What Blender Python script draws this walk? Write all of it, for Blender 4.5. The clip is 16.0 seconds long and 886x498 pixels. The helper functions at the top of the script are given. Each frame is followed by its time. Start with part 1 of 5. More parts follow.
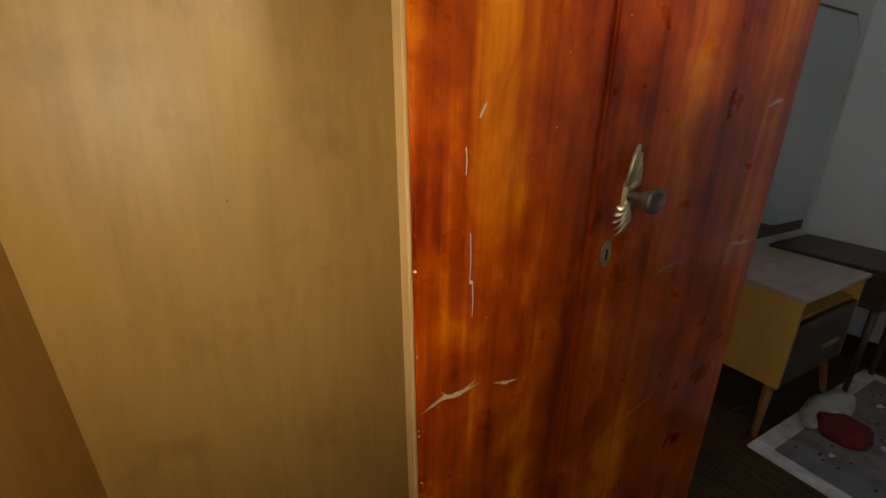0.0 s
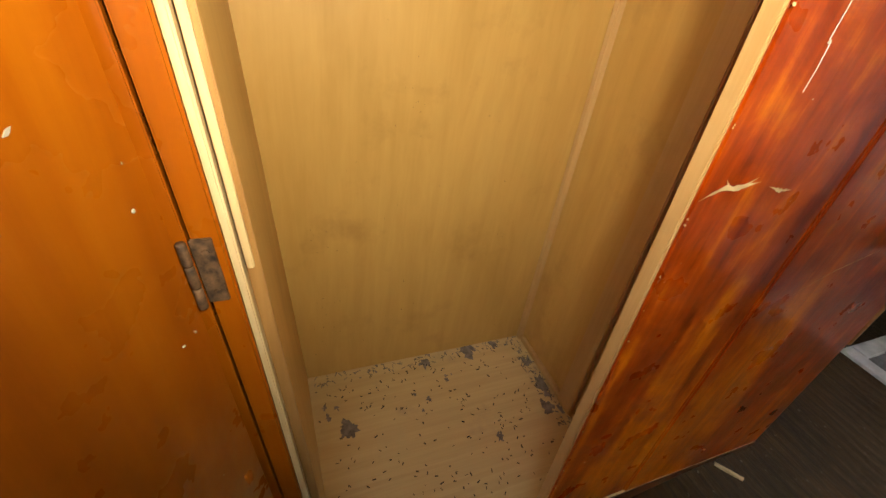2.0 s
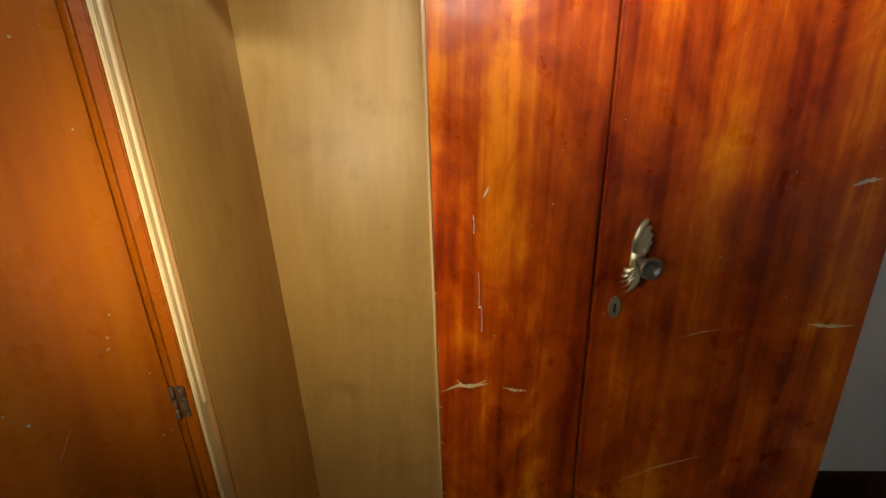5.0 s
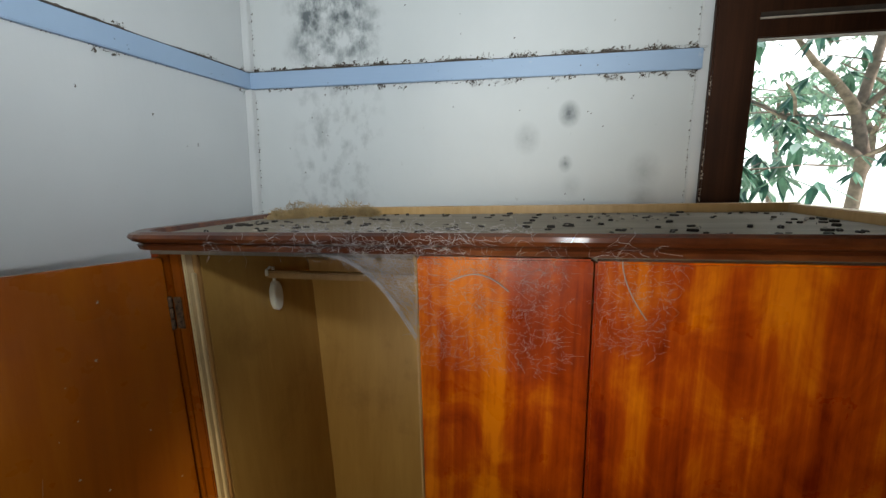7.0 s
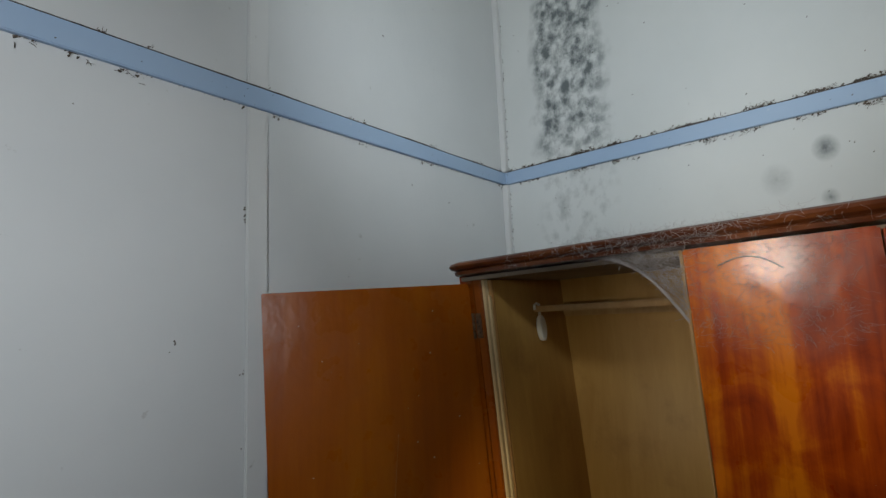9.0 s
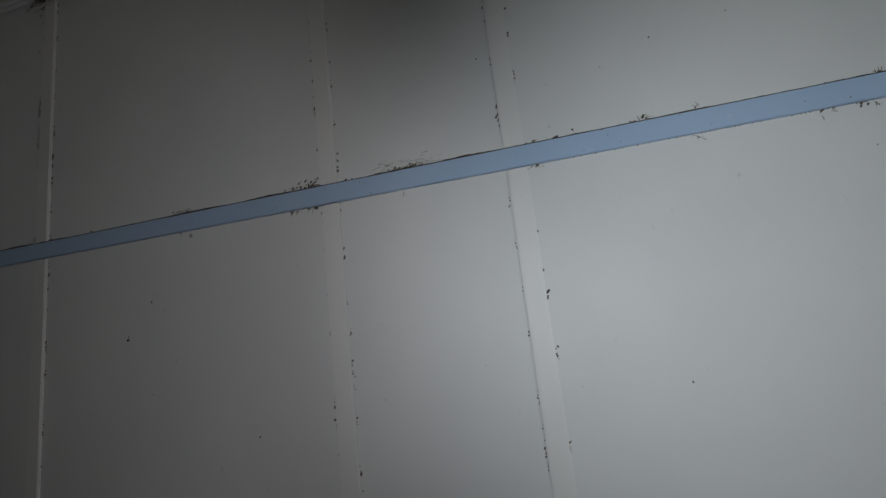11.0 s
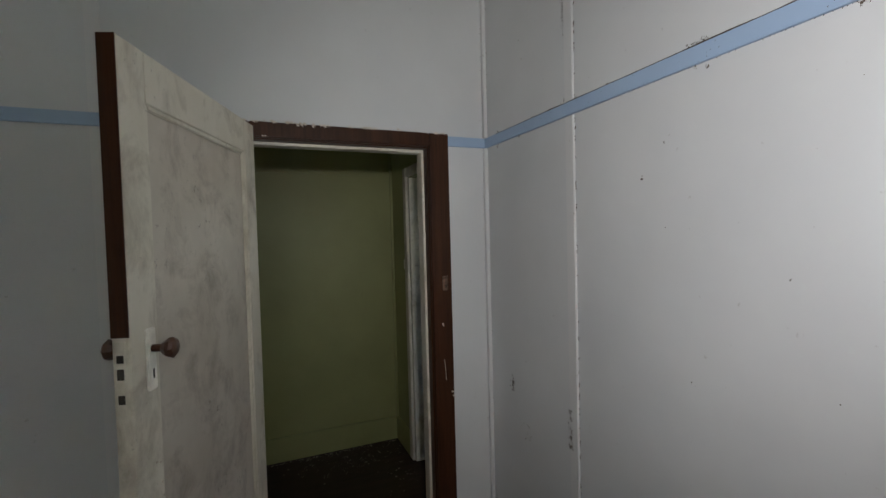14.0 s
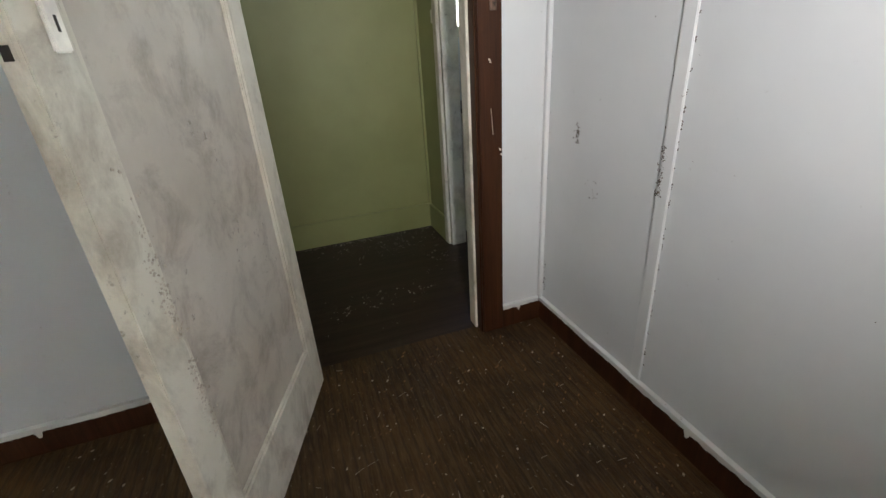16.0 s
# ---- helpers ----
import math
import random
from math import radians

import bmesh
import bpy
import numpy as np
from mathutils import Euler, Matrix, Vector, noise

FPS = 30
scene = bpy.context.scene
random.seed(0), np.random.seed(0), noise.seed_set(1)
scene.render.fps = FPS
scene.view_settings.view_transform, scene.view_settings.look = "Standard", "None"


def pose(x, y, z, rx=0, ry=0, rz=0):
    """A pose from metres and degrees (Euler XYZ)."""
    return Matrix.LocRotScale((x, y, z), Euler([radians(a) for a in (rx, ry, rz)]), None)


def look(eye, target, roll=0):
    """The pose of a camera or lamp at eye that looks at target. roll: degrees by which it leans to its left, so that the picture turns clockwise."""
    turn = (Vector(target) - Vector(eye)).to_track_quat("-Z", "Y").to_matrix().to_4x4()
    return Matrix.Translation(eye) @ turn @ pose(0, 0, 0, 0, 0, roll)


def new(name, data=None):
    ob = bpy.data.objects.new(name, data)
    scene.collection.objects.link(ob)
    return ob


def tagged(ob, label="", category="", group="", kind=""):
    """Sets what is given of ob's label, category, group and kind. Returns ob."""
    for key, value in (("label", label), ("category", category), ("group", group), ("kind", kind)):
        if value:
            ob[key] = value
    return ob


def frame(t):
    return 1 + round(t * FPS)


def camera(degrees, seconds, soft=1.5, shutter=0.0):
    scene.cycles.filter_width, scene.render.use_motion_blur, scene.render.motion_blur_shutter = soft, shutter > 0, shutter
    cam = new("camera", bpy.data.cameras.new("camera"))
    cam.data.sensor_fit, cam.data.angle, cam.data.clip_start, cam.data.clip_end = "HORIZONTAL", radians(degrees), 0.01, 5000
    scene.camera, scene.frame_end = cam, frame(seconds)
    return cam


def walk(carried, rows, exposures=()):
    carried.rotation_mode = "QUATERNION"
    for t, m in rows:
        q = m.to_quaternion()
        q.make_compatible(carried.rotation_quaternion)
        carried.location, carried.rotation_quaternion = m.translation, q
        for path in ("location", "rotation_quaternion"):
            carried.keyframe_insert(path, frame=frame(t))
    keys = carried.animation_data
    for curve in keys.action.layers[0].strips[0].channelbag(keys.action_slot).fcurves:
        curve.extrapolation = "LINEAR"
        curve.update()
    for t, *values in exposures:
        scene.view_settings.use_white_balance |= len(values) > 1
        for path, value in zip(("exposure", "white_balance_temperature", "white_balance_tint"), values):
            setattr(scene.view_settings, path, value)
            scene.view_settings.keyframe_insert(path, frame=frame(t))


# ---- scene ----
cam = camera(90.3, 16.0)
PATH = [
    (0, (0.581, -0.976, 1.175), (1.538, 0.658, 0.53), 1.8),
    (0.5, (0.45, -0.949, 1.086), (1.335, 0.593, 0.17), 9.0),
    (1, (0.412, -0.932, 1.056), (1.22, 0.579, 0.025), 11.0),
    (1.5, (0.381, -0.902, 1.031), (1.102, 0.595, -0.083), 9.8),
    (2, (0.385, -0.886, 1.032), (1.087, 0.591, -0.12), 8.7),
    (2.5, (0.4, -0.895, 1.048), (1.165, 0.577, -0.069), 8.7),
    (3, (0.488, -0.907, 1.09), (1.462, 0.517, 0.079), 5.1),
    (3.2, (0.538, -0.913, 1.109), (1.602, 0.477, 0.141), 4.1),
    (5.3, (0.778, -1.328, 1.326), (0.606, 0.603, 0.835), 0.9),
    (5.5, (0.793, -1.383, 1.381), (0.543, 0.553, 0.947), 1.3),
    (6, (0.854, -1.372, 1.558), (0.448, 0.55, 1.184), 0.8),
    (6.5, (0.899, -1.277, 1.71), (0.437, 0.642, 1.387), 1.5),
    (7, (0.909, -1.218, 1.781), (0.438, 0.699, 1.458), 0.4),
    (7.5, (0.912, -1.214, 1.797), (0.424, 0.708, 1.54), -0.4),
    (8, (0.918, -1.257, 1.713), (0.267, 0.634, 1.723), -1.1),
    (8.5, (0.915, -1.325, 1.634), (0.018, 0.457, 1.78), -2.2),
    (9, (0.898, -1.447, 1.605), (-0.389, 0.067, 1.835), -2.5),
    (9.5, (0.94, -1.634, 1.65), (-0.659, -0.465, 1.929), -8.2),
    (10, (0.964, -1.832, 1.684), (-0.901, -1.145, 1.91), -9.7),
    (10.2, (0.972, -1.905, 1.69), (-0.968, -1.452, 1.895), -9.4),
    (12.3, (0.949, -1.955, 1.779), (-0.414, -3.358, 2.194), -0.3),
    (12.5, (0.961, -1.973, 1.788), (-0.341, -3.451, 2.131), -0.9),
    (13, (0.979, -2.017, 1.732), (-0.155, -3.658, 1.876), -1.4),
    (13.5, (1.012, -2.05, 1.673), (0.059, -3.808, 1.692), -1.4),
    (14, (1.063, -2.072, 1.617), (0.29, -3.916, 1.551), -1.5),
    (14.5, (1.093, -2.084, 1.549), (0.487, -3.983, 1.38), -0.9),
    (15, (1.1, -2.09, 1.458), (0.641, -4.012, 1.148), -0.8),
    (15.5, (1.085, -2.178, 1.346), (0.599, -4.027, 0.756), -1.6),
    (15.8, (1.034, -2.344, 1.264), (0.476, -4.113, 0.514), -3.5),
    (16, (1.026, -2.418, 1.249), (0.445, -4.138, 0.412), -3.8),
]
EXPOSURES = [(0.0, 2.0), (0.5, 2.8), (1.5, 3.45), (2.5, 3.45), (3.2, 2.8), (5.3, 2.15), (6.0, 1.3), (6.5, 0.85), (7.0, 0.45), (8.0, 0.18), (9.0, 0.0), (9.5, -0.38), (10.2, -0.5), (12.3, 0.5), (13.0, 0.95), (13.5, 1.4), (14.5, 2.1), (15.0, 2.35), (15.5, 2.75), (16.0, 3.3)]
walk(cam, [(r[0], look(r[1], r[2], r[3])) for r in PATH], EXPOSURES)

# ---- world and lamps ----
world = bpy.data.worlds.new("world")
scene.world = world
world.use_nodes = True
wn = world.node_tree.nodes
sky = wn.new("ShaderNodeTexSky")
sky.sky_type = "NISHITA"
sky.sun_disc = False
sky.sun_elevation = radians(48)
sky.sun_rotation = radians(99)
wn["Background"].inputs["Strength"].default_value = 0.15
world.node_tree.links.new(sky.outputs["Color"], wn["Background"].inputs["Color"])

sun = new("sun", bpy.data.lights.new("sun", "SUN"))
sun.data.energy, sun.data.angle, sun.data.color = 5.0, radians(0.5), (1.0, 0.95, 0.87)
sun.matrix_world = look((18, -3, 19), (0, 0, 0))

# fixed stand-ins for the one carried torch that lights the dark room: low at the open wardrobe, high beside it, and
# towards the door
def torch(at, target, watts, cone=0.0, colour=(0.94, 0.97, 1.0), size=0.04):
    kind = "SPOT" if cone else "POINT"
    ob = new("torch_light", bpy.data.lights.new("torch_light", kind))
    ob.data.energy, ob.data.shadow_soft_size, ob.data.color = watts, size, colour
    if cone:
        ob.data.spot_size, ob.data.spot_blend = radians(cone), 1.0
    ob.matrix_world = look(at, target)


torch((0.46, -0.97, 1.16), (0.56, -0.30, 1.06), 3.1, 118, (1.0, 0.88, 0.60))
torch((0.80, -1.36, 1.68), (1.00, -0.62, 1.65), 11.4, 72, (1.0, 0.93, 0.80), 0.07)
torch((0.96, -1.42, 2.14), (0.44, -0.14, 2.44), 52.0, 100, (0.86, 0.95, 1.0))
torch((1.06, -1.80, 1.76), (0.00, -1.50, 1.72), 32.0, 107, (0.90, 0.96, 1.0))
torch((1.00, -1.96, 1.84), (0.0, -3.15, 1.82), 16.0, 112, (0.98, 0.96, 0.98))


# ---- materials ----
def nodes_of(name, rough=0.6, metal=0.0):
    m = bpy.data.materials.new(name)
    m.use_nodes = True
    nt = m.node_tree
    b = nt.nodes["Principled BSDF"]
    b.inputs["Roughness"].default_value = rough
    b.inputs["Metallic"].default_value = metal
    return m, nt, b


def coords(nt, scale=(1, 1, 1), rot=(0, 0, 0)):
    tc = nt.nodes.new("ShaderNodeTexCoord")
    mp = nt.nodes.new("ShaderNodeMapping")
    mp.inputs["Scale"].default_value = scale
    mp.inputs["Rotation"].default_value = rot
    nt.links.new(tc.outputs["Object"], mp.inputs["Vector"])
    return mp.outputs["Vector"]


def noise_of(nt, vec, scale, detail=4, rough=0.55, distort=0.0):
    n = nt.nodes.new("ShaderNodeTexNoise")
    n.inputs["Scale"].default_value = scale
    n.inputs["Detail"].default_value = detail
    n.inputs["Roughness"].default_value = rough
    n.inputs["Distortion"].default_value = distort
    nt.links.new(vec, n.inputs["Vector"])
    return n.outputs["Fac"]


def ramp(nt, fac, stops):
    r = nt.nodes.new("ShaderNodeValToRGB")
    e = r.color_ramp.elements
    while len(e) < len(stops):
        e.new(0.5)
    for k, (p, c) in enumerate(stops):
        e[k].position = p
        e[k].color = (*c, 1) if len(c) == 3 else c
    nt.links.new(fac, r.inputs["Fac"])
    return r.outputs["Color"]


def mix(nt, fac, a, b, mode="MIX"):
    n = nt.nodes.new("ShaderNodeMix")
    n.data_type, n.blend_type = "RGBA", mode
    for sock, v in ((n.inputs[0], fac), (n.inputs[6], a), (n.inputs[7], b)):
        if isinstance(v, (int, float)):
            sock.default_value = v
        elif isinstance(v, tuple):
            sock.default_value = (*v, 1)
        else:
            nt.links.new(v, sock)
    return n.outputs[2]


def math_of(nt, op, a, b=0.0, clamp=False):
    n = nt.nodes.new("ShaderNodeMath")
    n.operation, n.use_clamp = op, clamp
    for sock, v in ((n.inputs[0], a), (n.inputs[1], b)):
        if isinstance(v, (int, float)):
            sock.default_value = v
        else:
            nt.links.new(v, sock)
    return n.outputs[0]


def bump(nt, b, height, strength=0.3, dist=0.002):
    n = nt.nodes.new("ShaderNodeBump")
    n.inputs["Strength"].default_value = strength
    n.inputs["Distance"].default_value = dist
    nt.links.new(height, n.inputs["Height"])
    nt.links.new(n.outputs["Normal"], b.inputs["Normal"])


def painted(name, a, c, rough=0.55, speck=0.25, speck_col=(0.12, 0.09, 0.06), relief=0.15):
    """Old paint: two close shades, a few small specks, brush relief."""
    m, nt, b = nodes_of(name, rough)
    v = coords(nt)
    big = noise_of(nt, v, 1.7, 5)
    col = ramp(nt, big, [(0.3, a), (0.7, c)])
    fine = noise_of(nt, v, 38, 3, 0.6)
    spots = ramp(nt, fine, [(0.70, (0, 0, 0)), (0.76, (1, 1, 1))])
    col = mix(nt, math_of(nt, "MULTIPLY", spots, speck), col, speck_col)
    nt.links.new(col, b.inputs["Base Color"])
    bump(nt, b, noise_of(nt, coords(nt, (1, 1, 0.35)), 60, 3), relief, 0.002)
    return m


def grimy(name, a, c, dirt, rough=0.5, amount=0.75, stretch=0.35):
    """Old light paint, smeared and worn: broad smudges run down, fine scuffs and flaked spots."""
    m, nt, b = nodes_of(name, rough)
    v = coords(nt, (1, 1, stretch))
    col = ramp(nt, noise_of(nt, v, 4.0, 6, 0.6), [(0.3, a), (0.7, c)])
    sm = ramp(nt, noise_of(nt, v, 7.0, 7, 0.7, 0.4), [(0.48, (0, 0, 0)), (0.74, (1, 1, 1))])
    col = mix(nt, math_of(nt, "MULTIPLY", sm, amount), col, dirt)
    fl = ramp(nt, noise_of(nt, coords(nt), 46, 5, 0.7), [(0.60, (0, 0, 0)), (0.68, (1, 1, 1))])
    fl = math_of(nt, "MULTIPLY", fl, ramp(nt, noise_of(nt, coords(nt), 3.3, 3), [(0.5, (0, 0, 0)), (0.62, (1, 1, 1))]))
    col = mix(nt, math_of(nt, "MULTIPLY", fl, 0.6), col, tuple(x * 0.55 for x in dirt))
    nt.links.new(col, b.inputs["Base Color"])
    bump(nt, b, math_of(nt, "ADD", noise_of(nt, coords(nt), 55, 4, 0.7), fl), 0.35, 0.002)
    return m


def veneer(name, dark, mid, light, rough=0.22, scale=(7, 7, 1.1), coat=0.4, cross=0.5, lean=0.0):
    """Figured varnished wood: streaks along z, broken by a broad leaning flame figure."""
    m, nt, b = nodes_of(name, rough)
    streak = noise_of(nt, coords(nt, (scale[0] * 7.0, scale[1] * 7.0, scale[2] * 0.9)), 1.0, 7, 0.66, 0.25)
    fig = noise_of(nt, coords(nt, scale, (0.0, lean, 0.0)), 1.0, 5, 0.55, 0.6)
    curl = noise_of(nt, coords(nt, (scale[0] * 1.6, scale[1] * 1.6, scale[2] * 6.0), (0.0, lean * 1.4, 0.0)), 1.0, 5, 0.65, 0.7)
    f = math_of(nt, "ADD", math_of(nt, "MULTIPLY", fig, 0.64), math_of(nt, "MULTIPLY", streak, 0.36))
    f = math_of(nt, "ADD", f, math_of(nt, "MULTIPLY", math_of(nt, "SUBTRACT", curl, 0.5), 0.55 * cross))
    col = ramp(nt, f, [(0.35, dark), (0.5, mid), (0.635, light)])
    nt.links.new(col, b.inputs["Base Color"])
    b.inputs["Coat Weight"].default_value = coat
    b.inputs["Specular IOR Level"].default_value = 0.25
    b.inputs["Coat Roughness"].default_value = 0.10
    r = noise_of(nt, coords(nt), 14, 4)
    nt.links.new(math_of(nt, "ADD", math_of(nt, "MULTIPLY", r, 0.3), rough - 0.1), b.inputs["Roughness"])
    h = math_of(nt, "ADD", noise_of(nt, coords(nt, (15, 15, 11), (0.0, 0.5, 0.0)), 1.0, 3), math_of(nt, "MULTIPLY", streak, 0.1))
    bump(nt, b, h, 0.32, 0.007)
    return m


def plain_wood(name, a, c, rough=0.5, along="z", dirt=0.3, dirt_col=(0.10, 0.07, 0.045)):
    m, nt, b = nodes_of(name, rough)
    sc = {"z": (16, 16, 1.3), "x": (1.3, 26, 26), "y": (26, 1.3, 26), "ply": (6.5, 6.5, 1.5)}[along]
    g = noise_of(nt, coords(nt, sc), 1.0, 5, 0.6, 0.6)
    fine = noise_of(nt, coords(nt, tuple(k * 5.0 if k > 2 else k * 2.2 for k in sc)), 1.0, 4, 0.7, 0.3)
    g = math_of(nt, "ADD", math_of(nt, "MULTIPLY", g, 0.55), math_of(nt, "MULTIPLY", fine, 0.45))
    col = ramp(nt, g, [(0.34, a), (0.66, c)])
    d = noise_of(nt, coords(nt), 6.5, 6, 0.65)
    d = ramp(nt, d, [(0.56, (0, 0, 0)), (0.72, (1, 1, 1))])
    col = mix(nt, math_of(nt, "MULTIPLY", d, dirt), col, dirt_col)
    nt.links.new(col, b.inputs["Base Color"])
    bump(nt, b, g, 0.2, 0.002)
    return m


def simple(name, col, rough=0.5, metal=0.0, var=0.25, scale=20):
    m, nt, b = nodes_of(name, rough, metal)
    n = noise_of(nt, coords(nt), scale, 4)
    dark = tuple(x * (1 - var) for x in col)
    lite = tuple(min(1, x * (1 + var)) for x in col)
    nt.links.new(ramp(nt, n, [(0.3, dark), (0.7, lite)]), b.inputs["Base Color"])
    bump(nt, b, n, 0.2, 0.001)
    return m


def mouldy_wall():
    """White sheeting with grey mould: an uneven column near the corner and single blots."""
    m, nt, b = nodes_of("mouldy_white_paint", 0.6)
    v = coords(nt)
    col = ramp(nt, noise_of(nt, v, 1.7, 5), [(0.3, (0.54, 0.56, 0.55)), (0.7, (0.62, 0.63, 0.62))])
    sep = nt.nodes.new("ShaderNodeSeparateXYZ")
    nt.links.new(v, sep.inputs[0])
    wob = noise_of(nt, v, 5, 3)
    x = math_of(nt, "ADD", sep.outputs["X"], math_of(nt, "MULTIPLY", math_of(nt, "SUBTRACT", wob, 0.5), 0.16))
    band = math_of(nt, "MULTIPLY", math_of(nt, "SUBTRACT", 0.155, math_of(nt, "ABSOLUTE", math_of(nt, "SUBTRACT", x, 0.285))), 16.0, True)
    cell = nt.nodes.new("ShaderNodeTexVoronoi")
    cell.inputs["Scale"].default_value = 26
    nt.links.new(coords(nt, (1, 1, 0.8)), cell.inputs["Vector"])
    blot = math_of(nt, "SUBTRACT", 1.0, math_of(nt, "MULTIPLY", cell.outputs["Distance"], 1.6), True)
    grain = noise_of(nt, v, 42, 4, 0.7)
    mid = noise_of(nt, coords(nt, (1, 1, 0.7)), 19, 6, 0.68)
    k = math_of(nt, "ADD", math_of(nt, "MULTIPLY", blot, 0.20), math_of(nt, "MULTIPLY", mid, 1.15))
    k = math_of(nt, "ADD", k, math_of(nt, "MULTIPLY", grain, 0.25))
    up = math_of(nt, "MULTIPLY", math_of(nt, "SUBTRACT", sep.outputs["Z"], 2.03), 5.0, True)
    k = math_of(nt, "ADD", k, math_of(nt, "MULTIPLY", up, 0.10))
    k = math_of(nt, "MULTIPLY", math_of(nt, "SUBTRACT", k, 0.715), 3.6, True)
    high = math_of(nt, "ADD", 0.55, math_of(nt, "MULTIPLY", math_of(nt, "SUBTRACT", sep.outputs["Z"], 2.03), 5.0, True))
    k = math_of(nt, "MULTIPLY", math_of(nt, "MULTIPLY", band, k), math_of(nt, "MULTIPLY", high, 0.75), True)
    total = k
    for bx, bz, r, s in ((0.942, 1.943, 0.030, 0.75), (0.837, 1.883, 0.038, 0.28), (0.938, 1.817, 0.02, 0.5), (1.13, 1.80, 0.045, 0.26),
                         (1.13, 1.73, 0.04, 0.26), (0.955, 1.76, 0.03, 0.15)):
        dx = math_of(nt, "POWER", math_of(nt, "SUBTRACT", sep.outputs["X"], bx), 2.0)
        dz = math_of(nt, "POWER", math_of(nt, "MULTIPLY", math_of(nt, "SUBTRACT", sep.outputs["Z"], bz), 0.8), 2.0)
        dist = math_of(nt, "SQRT", math_of(nt, "ADD", dx, dz))
        q = math_of(nt, "SUBTRACT", 1.0, math_of(nt, "DIVIDE", dist, r), True)
        q = math_of(nt, "MULTIPLY", q, math_of(nt, "MULTIPLY", grain, 2.6 * s), True)
        total = math_of(nt, "MAXIMUM", total, q)
    col = mix(nt, math_of(nt, "MULTIPLY", total, 0.95), col, (0.09, 0.105, 0.11))
    spots = ramp(nt, noise_of(nt, v, 30, 3, 0.6), [(0.71, (0, 0, 0)), (0.77, (1, 1, 1))])
    col = mix(nt, math_of(nt, "MULTIPLY", spots, 0.4), col, (0.2, 0.17, 0.14))
    nt.links.new(col, b.inputs["Base Color"])
    bump(nt, b, noise_of(nt, coords(nt, (1, 1, 0.35)), 60, 3), 0.15, 0.002)
    return m


def floor_material():
    """Brown ribbed floor covering, trodden, with grit."""
    m, nt, b = nodes_of("brown_ribbed_floor", 0.5)
    b.inputs["Specular IOR Level"].default_value = 0.18
    w = nt.nodes.new("ShaderNodeTexWave")
    w.bands_direction = "X"
    w.inputs["Scale"].default_value = 9.0
    w.inputs["Distortion"].default_value = 1.4
    w.inputs["Detail"].default_value = 3
    w.inputs["Detail Scale"].default_value = 3.0
    v = coords(nt)
    nt.links.new(v, w.inputs["Vector"])
    base = ramp(nt, noise_of(nt, v, 3.0, 6, 0.65), [(0.3, (0.018, 0.010, 0.0045)), (0.7, (0.088, 0.044, 0.014))])
    streak = noise_of(nt, coords(nt, (110, 9, 1)), 1.0, 6, 0.75, 0.5)
    col = mix(nt, math_of(nt, "MULTIPLY", ramp(nt, streak, [(0.45, (0, 0, 0)), (0.7, (1, 1, 1))]), 0.6), base, (0.15, 0.098, 0.05))
    col = mix(nt, math_of(nt, "MULTIPLY", ramp(nt, w.outputs["Fac"], [(0.0, (1, 1, 1)), (0.22, (0, 0, 0))]), 0.42), col, (0.02, 0.014, 0.01))
    grit = ramp(nt, noise_of(nt, v, 75, 2, 0.5), [(0.69, (0, 0, 0)), (0.73, (1, 1, 1))])
    col = mix(nt, math_of(nt, "MULTIPLY", grit, 0.45), col, (0.36, 0.32, 0.25))
    nt.links.new(col, b.inputs["Base Color"])
    h = math_of(nt, "ADD", math_of(nt, "MULTIPLY", w.outputs["Fac"], 0.45), streak)
    bump(nt, b, h, 0.6, 0.006)
    return m


WHITE = painted("white_wall_paint", (0.53, 0.545, 0.55), (0.60, 0.61, 0.61))
MOULD = mouldy_wall()
BATTEN = painted("white_batten_paint", (0.56, 0.57, 0.57), (0.64, 0.64, 0.63), 0.5, 0.5)
BLUE = painted("pale_blue_rail_paint", (0.28, 0.39, 0.55), (0.34, 0.45, 0.60), 0.5, 0.5, (0.5, 0.55, 0.6))
CREAM = painted("cream_ceiling_paint", (0.47, 0.43, 0.33), (0.53, 0.49, 0.39), 0.7, 0.1)
GREEN = painted("olive_green_wall_paint", (0.25, 0.262, 0.10), (0.325, 0.332, 0.14), 0.5, 0.3)
STAIN = plain_wood("dark_red_brown_trim_stain", (0.021, 0.0078, 0.0032), (0.062, 0.022, 0.0085), 0.42, "z", 0.25, (0.014, 0.007, 0.005))
STAIN.node_tree.nodes["Principled BSDF"].inputs["Specular IOR Level"].default_value = 0.2
OLD_WHITE = grimy("grimy_old_white_paint", (0.60, 0.555, 0.45), (0.71, 0.67, 0.58), (0.25, 0.20, 0.145), 0.5, 0.8, 0.7)
DOOR_PANEL = grimy("scuffed_grey_panel_paint", (0.46, 0.41, 0.34), (0.61, 0.555, 0.48), (0.20, 0.158, 0.12), 0.5, 0.75, 0.85)
FLOOR = floor_material()
HALL_FLOOR = plain_wood("worn_dark_hall_floor", (0.018, 0.0095, 0.006), (0.046, 0.027, 0.018), 0.34, "x", 0.5, (0.065, 0.048, 0.036))
HALL_FLOOR.node_tree.nodes["Principled BSDF"].inputs["Specular IOR Level"].default_value = 0.22
SHELLAC = veneer("orange_shellac_veneer", (0.14, 0.0090, 0.0003), (0.37, 0.050, 0.0006), (0.65, 0.17, 0.0014), 0.26, (8.5, 8.5, 1.5), 0.16, 0.8, 0.16)
